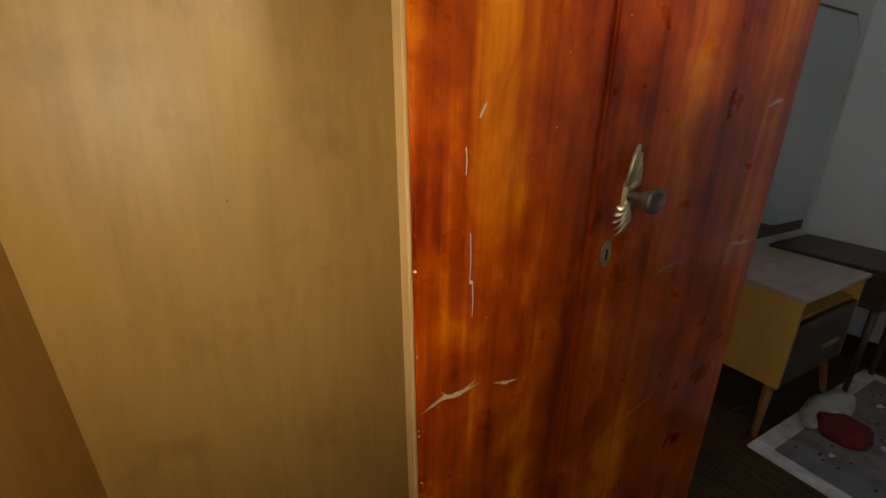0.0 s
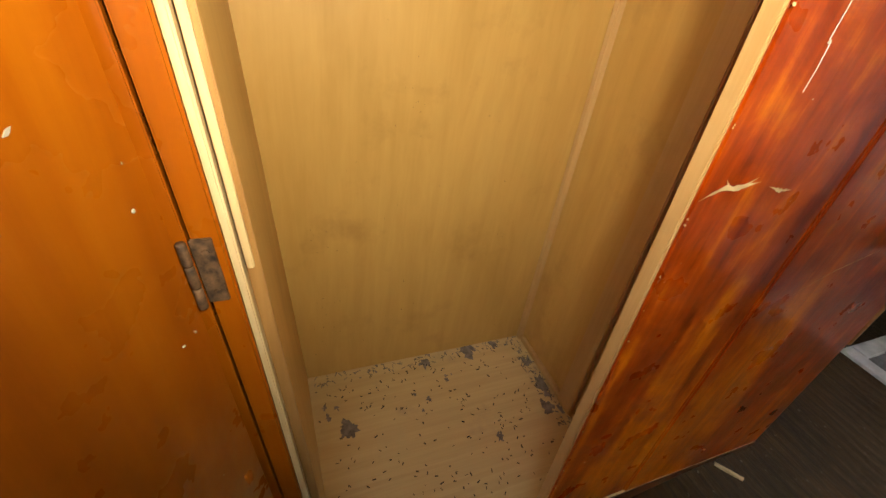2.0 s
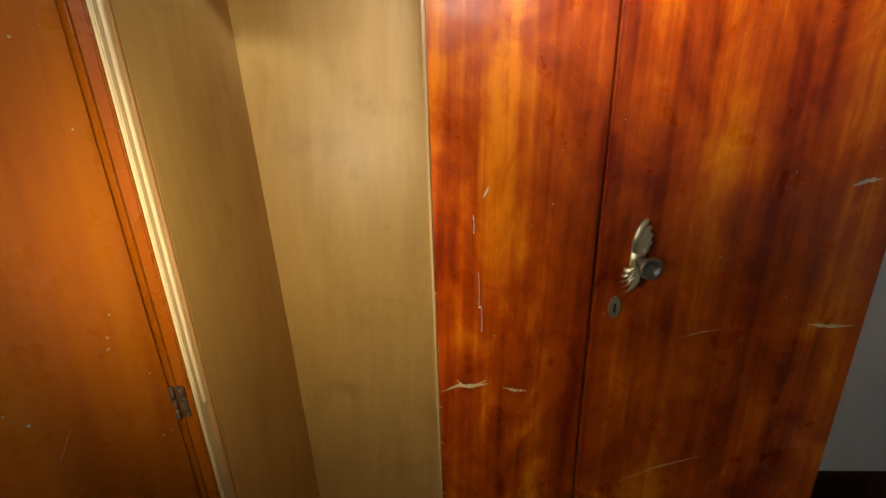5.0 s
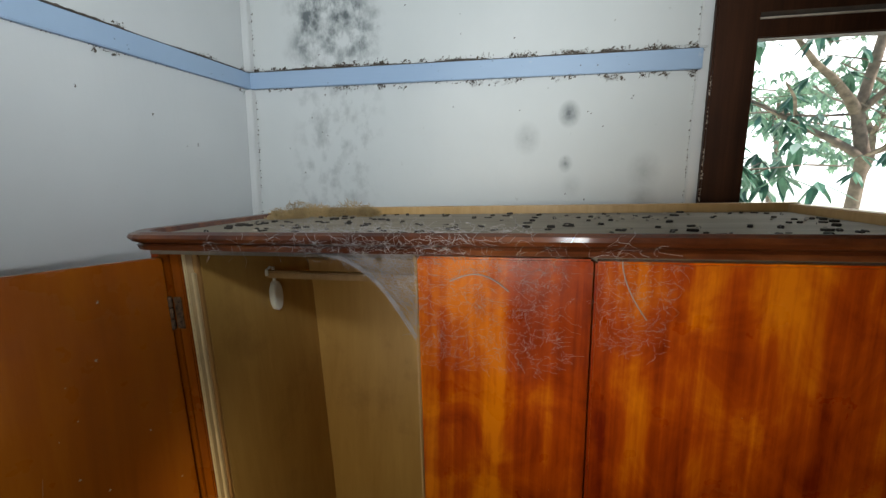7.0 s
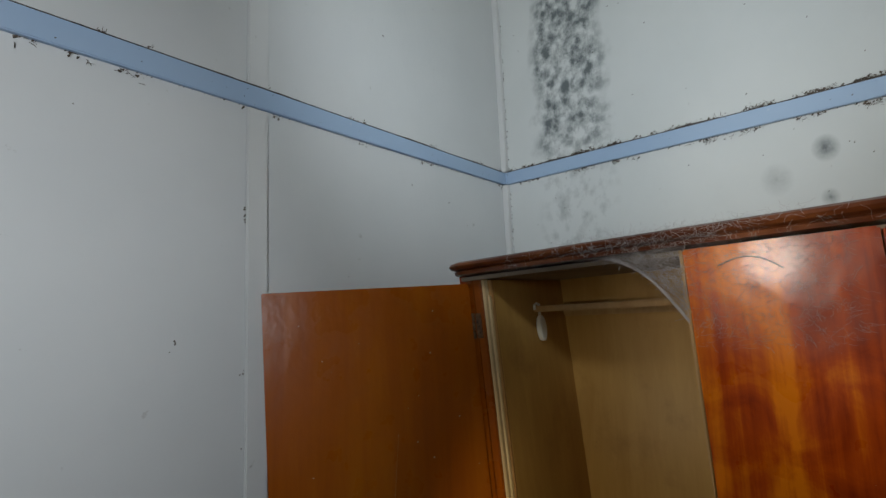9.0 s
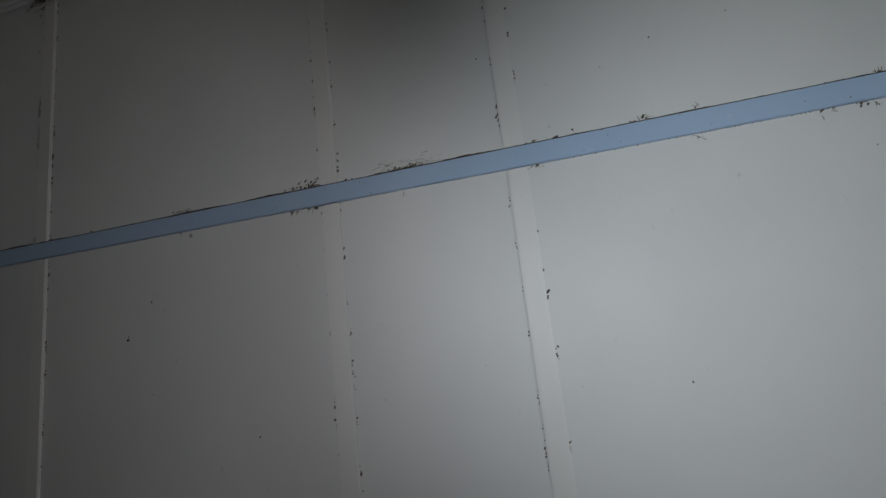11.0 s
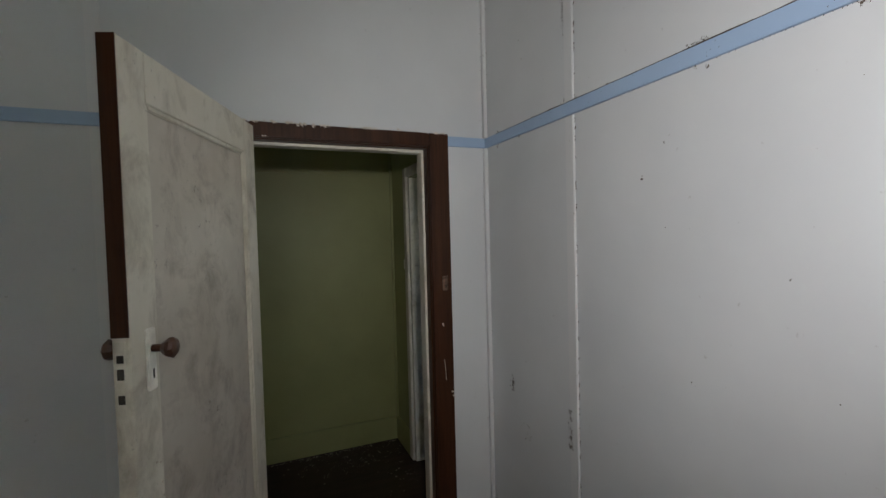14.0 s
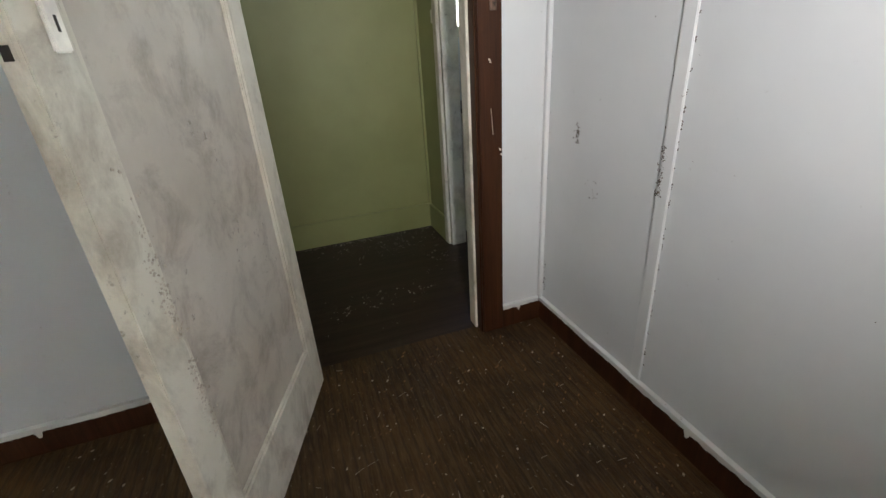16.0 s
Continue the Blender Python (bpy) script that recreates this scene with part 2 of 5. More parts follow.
DOOR_SHELLAC = veneer("amber_door_lining_varnish", (0.20, 0.040, 0.0007), (0.27, 0.063, 0.0012), (0.34, 0.094, 0.0025), 0.24, (5, 5, 0.5), 0.25, 0.2)
MOULDING = veneer("red_brown_moulding_varnish", (0.042, 0.010, 0.0035), (0.10, 0.026, 0.007), (0.18, 0.054, 0.014), 0.3, (4, 20, 20))
PLY = plain_wood("pale_plywood", (0.385, 0.212, 0.050), (0.52, 0.31, 0.088), 0.46, "ply", 0.5, (0.27, 0.135, 0.035))
PLY_STRIP = plain_wood("pale_pine_strip", (0.38, 0.22, 0.075), (0.52, 0.33, 0.14), 0.45, "z", 0.2)
# Pine lightened to hold the highlight along the worn stile edge and bead.
PALE_PINE = plain_wood("highlit_pale_pine_edge", (0.52, 0.36, 0.17), (0.66, 0.50, 0.28), 0.45, "z", 0.25)
STILE_EDGE = plain_wood("worn_brown_stile_edge", (0.24, 0.11, 0.028), (0.42, 0.23, 0.075), 0.5, "z", 0.4, (0.12, 0.06, 0.02))
PLY_FLOOR = plain_wood("dusty_plywood_base", (0.44, 0.30, 0.13), (0.56, 0.40, 0.19), 0.6, "x", 0.55, (0.24, 0.19, 0.13))
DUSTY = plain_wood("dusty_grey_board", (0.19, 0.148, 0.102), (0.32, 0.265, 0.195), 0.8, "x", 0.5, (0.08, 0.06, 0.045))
BRONZE = simple("dark_tarnished_bronze", (0.20, 0.17, 0.13), 0.38, 0.8, 0.4, 60)
BRASS = simple("tarnished_brass", (0.56, 0.47, 0.28), 0.34, 0.85)
RUST = simple("rust_brown_hinge_iron", (0.115, 0.062, 0.030), 0.7, 0.3, 0.85, 130)
IRON = simple("rusty_iron_hinge", (0.12, 0.075, 0.05), 0.6, 0.3, 0.8, 60)
KNOB_WOOD = simple("turned_brown_wood", (0.075, 0.03, 0.016), 0.35)
PLASTIC = simple("cream_plastic", (0.72, 0.70, 0.60), 0.4, 0, 0.05)
CHIP = simple("bare_chipped_timber", (0.58, 0.40, 0.20), 0.7)
PALE_CHIP = simple("white_scratch", (0.52, 0.45, 0.37), 0.7)
WEB = simple("grey_cobweb_silk", (0.40, 0.375, 0.375), 0.9)
DARK_BIT = simple("dark_bits_and_hole_shade", (0.035, 0.027, 0.02), 0.8)
PALE_BIT = simple("pale_paint_flake", (0.40, 0.345, 0.27), 0.8)
NEST = simple("straw_coloured_fibre", (0.38, 0.26, 0.12), 0.9, 0, 0.4)
DARK_WOOD = plain_wood("dark_brown_furniture", (0.028, 0.016, 0.010), (0.065, 0.036, 0.022), 0.4, "x")
YELLOW = plain_wood("honey_yellow_veneer", (0.42, 0.22, 0.035), (0.55, 0.31, 0.06), 0.35, "z", 0.1)
LEG_WOOD = plain_wood("orange_brown_leg_varnish", (0.20, 0.075, 0.016), (0.32, 0.13, 0.03), 0.35, "z", 0.15)
DIRTY_TOP = plain_wood("water_stained_top", (0.26, 0.20, 0.16), (0.42, 0.34, 0.29), 0.35, "x", 0.5, (0.12, 0.08, 0.06))


# ---- building helpers ----
def box(bm, x0, x1, y0, y1, z0, z1):
    vs = [bm.verts.new((x, y, z)) for z in (z0, z1) for y in (y0, y1) for x in (x0, x1)]
    for f in ((0, 2, 3, 1), (4, 5, 7, 6), (0, 1, 5, 4), (2, 6, 7, 3), (0, 4, 6, 2), (1, 3, 7, 5)):
        bm.faces.new([vs[i] for i in f])


def boxes(*spec, bevel=0.0):
    bm = bmesh.new()
    for s in spec:
        box(bm, *s)
    if bevel:
        bmesh.ops.bevel(bm, geom=list(bm.edges), offset=bevel, segments=2, affect="EDGES", clamp_overlap=True)
    return bm


def lathe(profile, n=20, axis="y", centre=(0, 0, 0)):
    """A turned shape: profile of (radius, distance along the axis)."""
    bm = bmesh.new()
    rings = []
    for r, d in profile:
        ring = []
        for k in range(n):
            a = 2 * math.pi * k / n
            u, w = r * math.cos(a), r * math.sin(a)
            p = {"y": (u, d, w), "x": (d, u, w), "z": (u, w, d)}[axis]
            ring.append(bm.verts.new([p[i] + centre[i] for i in range(3)]))
        rings.append(ring)
    for p, q in zip(rings, rings[1:]):
        for k in range(n):
            bm.faces.new((p[k], p[(k + 1) % n], q[(k + 1) % n], q[k]))
    bm.faces.new(rings[0])
    bm.faces.new(rings[-1][::-1])
    return bm


def strand(bm, pts, r, sides=3):
    """A thin tube along pts."""
    rings = []
    for k, p in enumerate(pts):
        d = (pts[min(k + 1, len(pts) - 1)] - pts[max(k - 1, 0)])
        d = d.normalized() if d.length > 1e-9 else Vector((0, 0, 1))
        u = d.orthogonal().normalized()
        w = d.cross(u)
        rings.append([bm.verts.new(p + r * (u * math.cos(2 * math.pi * s / sides) + w * math.sin(2 * math.pi * s / sides))) for s in range(sides)])
    for a, c in zip(rings, rings[1:]):
        for s in range(sides):
            bm.faces.new((a[s], a[(s + 1) % sides], c[(s + 1) % sides], c[s]))


def mesh_of(name, bm, material, smooth=False):
    bmesh.ops.recalc_face_normals(bm, faces=bm.faces)
    me = bpy.data.meshes.new(name)
    bm.to_mesh(me)
    bm.free()
    me.materials.append(material)
    if smooth:
        for p in me.polygons:
            p.use_smooth = True
    return me


def setting(name, bm, material, label="", smooth=False):
    return tagged(new(name, mesh_of(name, bm, material, smooth)), label, kind="structure")


def thing(name, at, label, category, group="", kind="", m=None):
    e = new(name)
    e.matrix_world = m if m is not None else pose(*at)
    e.empty_display_size = 0.05
    bpy.context.view_layer.update()
    return tagged(e, label, category, group, kind)


def part(name, bm, material, parent, label="", local=False, smooth=False):
    """A mesh under a thing or part; its vertices are in the world's axes unless local."""
    ob = new(name, mesh_of(name, bm, material, smooth))
    bpy.context.view_layer.update()
    ob.parent = parent
    if not local:
        ob.matrix_parent_inverse = parent.matrix_world.inverted()
    return tagged(ob, label)


def solo(name, bm, material, label, category, group="", kind="", smooth=False):
    return tagged(new(name, mesh_of(name, bm, material, smooth)), label, category, group, kind)


# ---- the room ----
XE, YS, ZC = 3.36, -4.02, 2.945
setting("floor", boxes((-0.1, XE + 0.1, YS - 0.05, 0.1, -0.08, 0.0)), FLOOR, "brown ribbed floor covering with grit and stains")
setting("ceiling", boxes((-0.1, XE + 0.1, YS - 0.1, 0.1, ZC, ZC + 0.05)), CREAM, "cream painted ceiling sheets")
WX0, WX1, WZ0, WZ1 = 1.329, 2.02, 0.99, 2.186
setting("wall_north", boxes((-0.1, WX0, 0, 0.12, 0, ZC), (WX1, XE + 0.1, 0, 0.12, 0, ZC), (WX0, WX1, 0, 0.12, 0, WZ0), (WX0, WX1, 0, 0.12, WZ1, ZC)),
        MOULD, "white painted sheet wall with grey mould")
setting("wall_west", boxes((-0.1, 0, YS - 0.105, 0, 0, ZC)), WHITE, "white painted sheet wall with cover battens")
setting("wall_east", boxes((XE, XE + 0.1, YS - 0.105, 0, 0, ZC)), WHITE, "plain white painted wall")
DX0, DX1, DZ = 0.318, 1.075, 2.022
setting("wall_south", boxes((0, DX0 - 0.02, YS - 0.105, YS, 0, ZC), (DX1 + 0.02, XE, YS - 0.105, YS, 0, ZC), (DX0 - 0.02, DX1 + 0.02, YS - 0.105, YS, DZ + 0.02, ZC)),
        WHITE, "white painted wall round the doorway")

# picture rails, pale blue
RZ0, RZ1, RT = 2.037, 2.084, 0.012
setting("picture_rail_west", boxes((0, RT, YS, 0, RZ0, RZ1), bevel=0.002), BLUE, "pale blue painted rail, dusty on its top edge")
setting("picture_rail_north", boxes((RT, 1.238, -RT, 0, RZ0, RZ1), bevel=0.002), BLUE, "pale blue painted rail with dirt and droppings")
setting("picture_rail_south", boxes((RT, 0.213, YS, YS + RT, RZ0, RZ1), bevel=0.002), BLUE, "short pale blue rail beside the door frame")
setting("picture_rail_south_long", boxes((1.19, XE, YS, YS + RT, RZ0, RZ1), bevel=0.002), BLUE, "pale blue painted rail")
setting("picture_rail_east", boxes((XE - RT, XE, YS, 0, RZ0, RZ1), bevel=0.002), BLUE, "pale blue painted rail")


def batten(name, x0, x1, y0, y1, z0, z1):
    setting(name, boxes((x0, x1, y0, y1, z0, z1), bevel=0.0025), BATTEN, "white painted cover batten with grimy edges")


BT = 0.009
for yc in (-1.0, -1.97, -2.43, -3.377):
    batten("batten_west", 0, BT, yc - 0.023, yc + 0.023, 0.12, RZ0 - 0.002)
    batten("batten_west_upper", 0, BT, yc - 0.023, yc + 0.023, RZ1 + 0.002, ZC)
for z0, z1 in ((0.12, RZ0 - 0.002), (RZ1 + 0.002, ZC)):
    batten("batten_corner_north", 0.0, 0.022, -0.022, 0.0, z0, z1)
    batten("batten_corner_south", 0.0, 0.020, YS, YS + 0.020, z0, z1)
    batten("batten_south", 1.555, 1.602, YS, YS + BT, z0, z1)
    batten("batten_south_far", 2.78, 2.827, YS, YS + BT, z0, z1)
    batten("batten_window", 1.228, 1.248, -BT, 0.0, z0, z1 if z1 < 2.5 else 2.27)
setting("cornice_west", boxes((0, 0.026, YS, 0, ZC - 0.026, ZC), bevel=0.006), BATTEN, "small white cornice bead")
setting("cornice_south", boxes((0.026, XE, YS, YS + 0.026, ZC - 0.026, ZC), bevel=0.006), BATTEN, "small white cornice bead")
setting("cornice_north", boxes((0.026, XE, -0.026, 0, ZC - 0.026, ZC), bevel=0.006), BATTEN, "small white cornice bead")

SK = 0.118
setting("baseboard_west", boxes((0, 0.016, YS + 0.016, 0, 0, SK), bevel=0.003), STAIN, "dark stained skirting with spilled white paint")
setting("baseboard_south_short", boxes((0, 0.213, YS, YS + 0.016, 0, SK), bevel=0.003), STAIN, "dark stained skirting with paint drips")
setting("baseboard_south", boxes((1.19, XE, YS, YS + 0.016, 0, SK), bevel=0.003), STAIN, "dark stained skirting")
setting("baseboard_north", boxes((0.016, XE, -0.016, 0, 0, SK), bevel=0.003), STAIN, "dark stained skirting")
setting("baseboard_east", boxes((XE - 0.016, XE, YS, 0, 0, SK), bevel=0.003), STAIN, "dark stained skirting")

# doorway lining and architrave
d1 = thing("door_frame", (0.69, YS, 0), "dark red-brown stained door frame with chipped white paint", "door frame", kind="structure")
part("architrave", boxes((0.213, DX0 - 0.006, YS, YS + 0.02, 0, DZ + 0.07), bevel=0.004), STAIN, d1)
part("architrave", boxes((DX1 + 0.006, 1.178, YS, YS + 0.02, 0, DZ + 0.07), bevel=0.004), STAIN, d1)
part("head_architrave", boxes((DX0 - 0.006, DX1 + 0.006, YS, YS + 0.02, DZ + 0.006, DZ + 0.07), bevel=0.004), STAIN, d1)
part("jamb", boxes((DX0 - 0.02, DX0, YS - 0.105, YS + 0.004, 0, DZ)), STAIN, d1)
part("jamb", boxes((DX1, DX1 + 0.02, YS - 0.105, YS + 0.004, 0, DZ)), STAIN, d1)
part("head_jamb", boxes((DX0 - 0.02, DX1 + 0.02, YS - 0.105, YS + 0.004, DZ, DZ + 0.02)), STAIN, d1)
part("door_stop", boxes((DX0, DX0 + 0.012, YS - 0.105, YS - 0.04, 0, DZ - 0.012), bevel=0.002), OLD_WHITE, d1, "grimy white door stop")
part("door_stop", boxes((DX0, DX1, YS - 0.105, YS - 0.04, DZ - 0.012, DZ), bevel=0.002), OLD_WHITE, d1, "grimy white door stop")
part("strike_plate", boxes((0.235, 0.262, YS + 0.0195, YS + 0.023, 1.35, 1.42), bevel=0.001), IRON, d1, "dark iron strike plate")


# ---- the room door, standing open ----
DW, DH, DT = 0.80, 2.065, 0.038
hinge = Vector((1.064, -3.972, 0))
lead = Vector((1.338, -3.190, 0))
ang = math.degrees(math.atan2(lead.y - hinge.y, lead.x - hinge.x))
door = thing("door_1", None, "old white panelled door standing open, paint scuffed and grimy", "door", kind="structure", m=pose(hinge.x, hinge.y, 0, 0, 0, ang))
ST = 0.098
part("stile", boxes((0, ST, -DT, 0, 0.012, DH), bevel=0.002), OLD_WHITE, door, local=True)
part("stile", boxes((DW - ST, DW, -DT, 0, 0.012, DH), bevel=0.002), OLD_WHITE, door, local=True)
part("rail", boxes((ST, DW - ST, -DT, 0, DH - 0.12, DH), bevel=0.002), OLD_WHITE, door, local=True)
part("rail", boxes((ST, DW - ST, -DT, 0, 0.012, 0.235), bevel=0.002), OLD_WHITE, door, local=True)
part("panel", boxes((ST, DW - ST, -DT + 0.012, -0.012, 0.235, DH - 0.12)), DOOR_PANEL, door, "greyed flat door panel with scuffs", local=True)
for x0, x1, z0, z1 in ((ST, ST + 0.014, 0.235, DH - 0.12), (DW - ST - 0.014, DW - ST, 0.235, DH - 0.12), (ST + 0.014, DW - ST - 0.014, 0.235, 0.249), (ST + 0.014, DW - ST - 0.014, DH - 0.134, DH - 0.12)):
    part("bead", boxes((x0, x1, -0.012, -0.003, z0, z1), bevel=0.003), OLD_WHITE, door, local=True)
part("edge_strip", boxes((DW, DW + 0.0025, -DT, 0, 1.41, DH)), STAIN, door, "unpainted brown edge of the door", local=True)
part("edge_strip", boxes((DW, DW + 0.0025, -DT, 0, 0.012, 0.36)), STAIN, door, "unpainted brown edge of the door", local=True)
lock = part("lock_plate", boxes((DW, DW + 0.003, -0.031, -0.008, 1.262, 1.402), bevel=0.001), OLD_WHITE, door, "paint-covered mortice lock plate", local=True)
# Slots and keyhole are raised dark blocks; colour gives the shade of a hole.
for z0, z1 in ((1.355, 1.372), (1.318, 1.342), (1.264, 1.284)):
    part("slot", boxes((DW + 0.003, DW + 0.0042, -0.027, -0.013, z0, z1)), DARK_BIT, lock, local=True)
plate = part("escutcheon", boxes((DW - 0.082, DW - 0.050, 0.0, 0.009, 1.272, 1.418), bevel=0.003), simple("white_plate_paint", (0.80, 0.77, 0.70), 0.55), door, "long plate under white paint", local=True)
part("keyhole", boxes((DW - 0.0685, DW - 0.0635, 0.0092, 0.0100, 1.300, 1.322)), DARK_BIT, plate, "keyhole shade as a flat dark block", local=True)
KZ = 1.37
part("knob", lathe([(0.009, 0.0), (0.009, 0.026), (0.013, 0.028), (0.023, 0.042), (0.025, 0.051), (0.019, 0.057), (0.005, 0.059)], 8, "y", (DW - 0.066, 0.004, KZ)), KNOB_WOOD, door, "faceted brown door knob", local=True)
part("knob", lathe([(0.009, 0.0), (0.009, -0.026), (0.013, -0.028), (0.023, -0.042), (0.025, -0.051), (0.019, -0.057), (0.005, -0.059)], 8, "y", (DW - 0.066, -DT, KZ)), KNOB_WOOD, door, "faceted brown door knob", local=True)


# ---- the hall and the room beyond ----
HY, HX = -5.445, 0.075
setting("hall_floor", boxes((-3.2, 3.2, HY - 0.1, YS - 0.05, -0.09, -0.004)), HALL_FLOOR, "dark worn hall floor with litter")
setting("hall_ceiling", boxes((-3.2, 3.2, HY - 0.1, YS - 0.105, ZC, ZC + 0.05)), CREAM, "dim hall ceiling")
setting("hall_wall_south", boxes((HX - 0.1, 3.2, HY - 0.1, HY, 0, ZC)), GREEN, "olive green painted hall wall")
setting("hall_wall_east", boxes((3.2, 3.3, HY - 0.1, YS - 0.105, 0, ZC)), GREEN, "olive green painted hall wall")
setting("hall_wall_north", boxes((DX1 + 0.02, 3.2, YS - 0.117, YS - 0.105, 0, ZC)), GREEN, "olive green painted hall wall")
OY0, OY1 = -5.032, -4.24
setting("hall_wall_west", boxes((HX - 0.1, HX, HY, OY0, 0, ZC), (HX - 0.1, HX, OY1, YS - 0.105, 0, ZC), (HX - 0.1, HX, OY0, OY1, 2.02, ZC)), GREEN, "olive green painted hall wall with a doorway")
setting("hall_rail", boxes((HX, 3.2, HY, HY + 0.012, 2.085, 2.11), bevel=0.002), GREEN, "thin green picture rail")
setting("hall_baseboard_south", boxes((HX, 3.2, HY, HY + 0.018, 0, 0.18), bevel=0.003), GREEN, "green painted skirting, dirty at the floor")
setting("hall_baseboard_west", boxes((HX, HX + 0.018, HY, OY0 - 0.068, 0, 0.18), bevel=0.003), GREEN, "green painted skirting")
setting("hall_corner_batten", boxes((HX, HX + 0.018, HY, HY + 0.018, 0.18, ZC), bevel=0.002), GREEN, "green painted corner batten")
d2 = thing("hall_door_frame", (HX, -4.7, 0), "grimy white door frame off the hall", "door frame", kind="structure")
part("architrave", boxes((HX, HX + 0.02, OY0 - 0.068, OY0 - 0.004, 0, 2.09), bevel=0.004), OLD_WHITE, d2)
part("architrave", boxes((HX, HX + 0.02, OY1 + 0.004, OY1 + 0.09, 0, 2.09), bevel=0.004), OLD_WHITE, d2)
part("head_architrave", boxes((HX, HX + 0.02, OY0 - 0.004, OY1 + 0.004, 2.024, 2.09), bevel=0.004), OLD_WHITE, d2)
part("jamb", boxes((HX - 0.10, HX, OY0 - 0.004, OY0 + 0.016, 0, 2.02)), OLD_WHITE, d2)
part("jamb", boxes((HX - 0.10, HX, OY1 - 0.016, OY1 + 0.004, 0, 2.02)), OLD_WHITE, d2)
part("light_switch", boxes((HX, HX + 0.009, OY0 - 0.125, OY0 - 0.095, 1.37, 1.44), bevel=0.002), PLASTIC, d2, "small white switch beside the frame")
# far room with its window
FX = -3.2
AX0, AX1, AZ0, AZ1 = -1.20, -0.06, 1.32, 2.06
setting("far_wall_west", boxes((FX - 0.1, FX, HY - 0.1, YS - 0.05, 0, ZC)), WHITE, "white wall of the far room")
setting("far_wall_south", boxes((FX, AX0, HY - 0.1, HY, 0, ZC), (AX1, HX - 0.1, HY - 0.1, HY, 0, ZC), (AX0, AX1, HY - 0.1, HY, 0, AZ0), (AX0, AX1, HY - 0.1, HY, AZ1, ZC)), WHITE, "white wall of the far room with a window opening")
setting("far_wall_north", boxes((FX, HX - 0.1, YS - 0.105, YS - 0.05, 0, ZC)), WHITE, "white wall of the far room")
fw = thing("window_2", (-0.7, HY, AZ0), "white framed window in the far room", "window", kind="structure")
for a in ((AX0, AX0 + 0.05, AZ0, AZ1), (AX1 - 0.03, AX1, AZ0, AZ1), (AX0 + 0.05, AX1 - 0.03, AZ0, AZ0 + 0.04), (AX0 + 0.05, AX1 - 0.03, AZ1 - 0.04, AZ1), (-0.65, -0.61, AZ0 + 0.04, AZ1 - 0.04)):
    part("window_frame", boxes((a[0], a[1], HY - 0.07, HY - 0.02, a[2], a[3]), bevel=0.003), OLD_WHITE, fw)
part("window_sill", boxes((AX0 - 0.03, AX1 + 0.03, HY - 0.09, HY + 0.06, AZ0 - 0.03, AZ0), bevel=0.003), OLD_WHITE, fw)
sink = thing("far_bench", (-0.6, HY + 0.25, 0), "dim cupboard bench under the far window", "cupboard")
part("carcase", boxes((-1.2, -0.05, HY + 0.01, HY + 0.42, 0.06, 0.86), bevel=0.004), OLD_WHITE, sink)
part("worktop", boxes((-1.22, -0.04, HY + 0.005, HY + 0.45, 0.86, 0.89), bevel=0.004), DARK_WOOD, sink)
part("plinth", boxes((-1.18, -0.07, HY + 0.01, HY + 0.38, -0.004, 0.06)), DARK_WOOD, sink)

# ---- north window ----
w1 = thing("window_1", (1.6, 0, WZ0), "dark red-brown timber window with chipped paint edges", "window", kind="structure")
part("architrave", boxes((1.254, WX0, -0.022, 0, WZ0 - 0.02, WZ1 + 0.10), bevel=0.004), STAIN, w1)
part("architrave", boxes((WX1, WX1 + 0.07, -0.022, 0, WZ0 - 0.02, WZ1 + 0.10), bevel=0.004), STAIN, w1)
part("head_architrave", boxes((WX0, WX1, -0.022, 0, WZ1 - 0.004, WZ1 + 0.10), bevel=0.004), STAIN, w1)
part("window_sill", boxes((1.248, WX1 + 0.08, -0.05, 0.12, WZ0 - 0.045, WZ0), bevel=0.004), STAIN, w1)
part("window_frame", boxes((WX0, WX0 + 0.022, 0.0, 0.12, WZ0, WZ1)), STAIN, w1)
part("window_frame", boxes((WX1 - 0.022, WX1, 0.0, 0.12, WZ0, WZ1)), STAIN, w1)
part("window_frame", boxes((WX0 + 0.022, WX1 - 0.022, 0.0, 0.12, WZ1 - 0.03, WZ1)), STAIN, w1)
sash = part("sash_frame", boxes((WX0 + 0.022, WX1 - 0.022, 0.03, 0.065, WZ1 - 0.078, WZ1 - 0.034), (WX0 + 0.022, WX1 - 0.022, 0.03, 0.065, WZ0, WZ0 + 0.06), bevel=0.003), STAIN, w1)
part("trim_line", boxes((WX0 + 0.03, WX1 - 0.03, 0.0255, 0.03, WZ1 - 0.037, WZ1 - 0.033)), PALE_CHIP, sash, "worn pale edge of the sash")


# ---- wardrobe ----
FY = -0.636
BX0, BX1, BY = 0.290, 1.372, -0.195
TZ = 1.692
IX0, IX1, IY, IZ = 0.366, 0.952, -0.222, 0.198
wr = thing("wardrobe", (0.79, -0.35, 0), "orange shellac veneer wardrobe, one door open, dusty and chipped", "wardrobe")
part("side_panel", boxes((BX0, BX0 + 0.015, FY + 0.036, BY, 0.16, TZ), bevel=0.001), SHELLAC, wr)
part("side_lining", boxes((IX0 - 0.006, IX0, FY + 0.059, IY - 0.0005, IZ, TZ - 0.013)), PLY, wr, "pale plywood lining")
part("side_panel", boxes((BX1 - 0.02, BX1 - 0.002, FY + 0.02, BY, 0.16, TZ), bevel=0.001), SHELLAC, wr)
part("back_panel", boxes((BX0 + 0.016, BX1 - 0.021, IY, IY + 0.008, 0.16, TZ - 0.002)), PLY, wr, "pale plywood back")
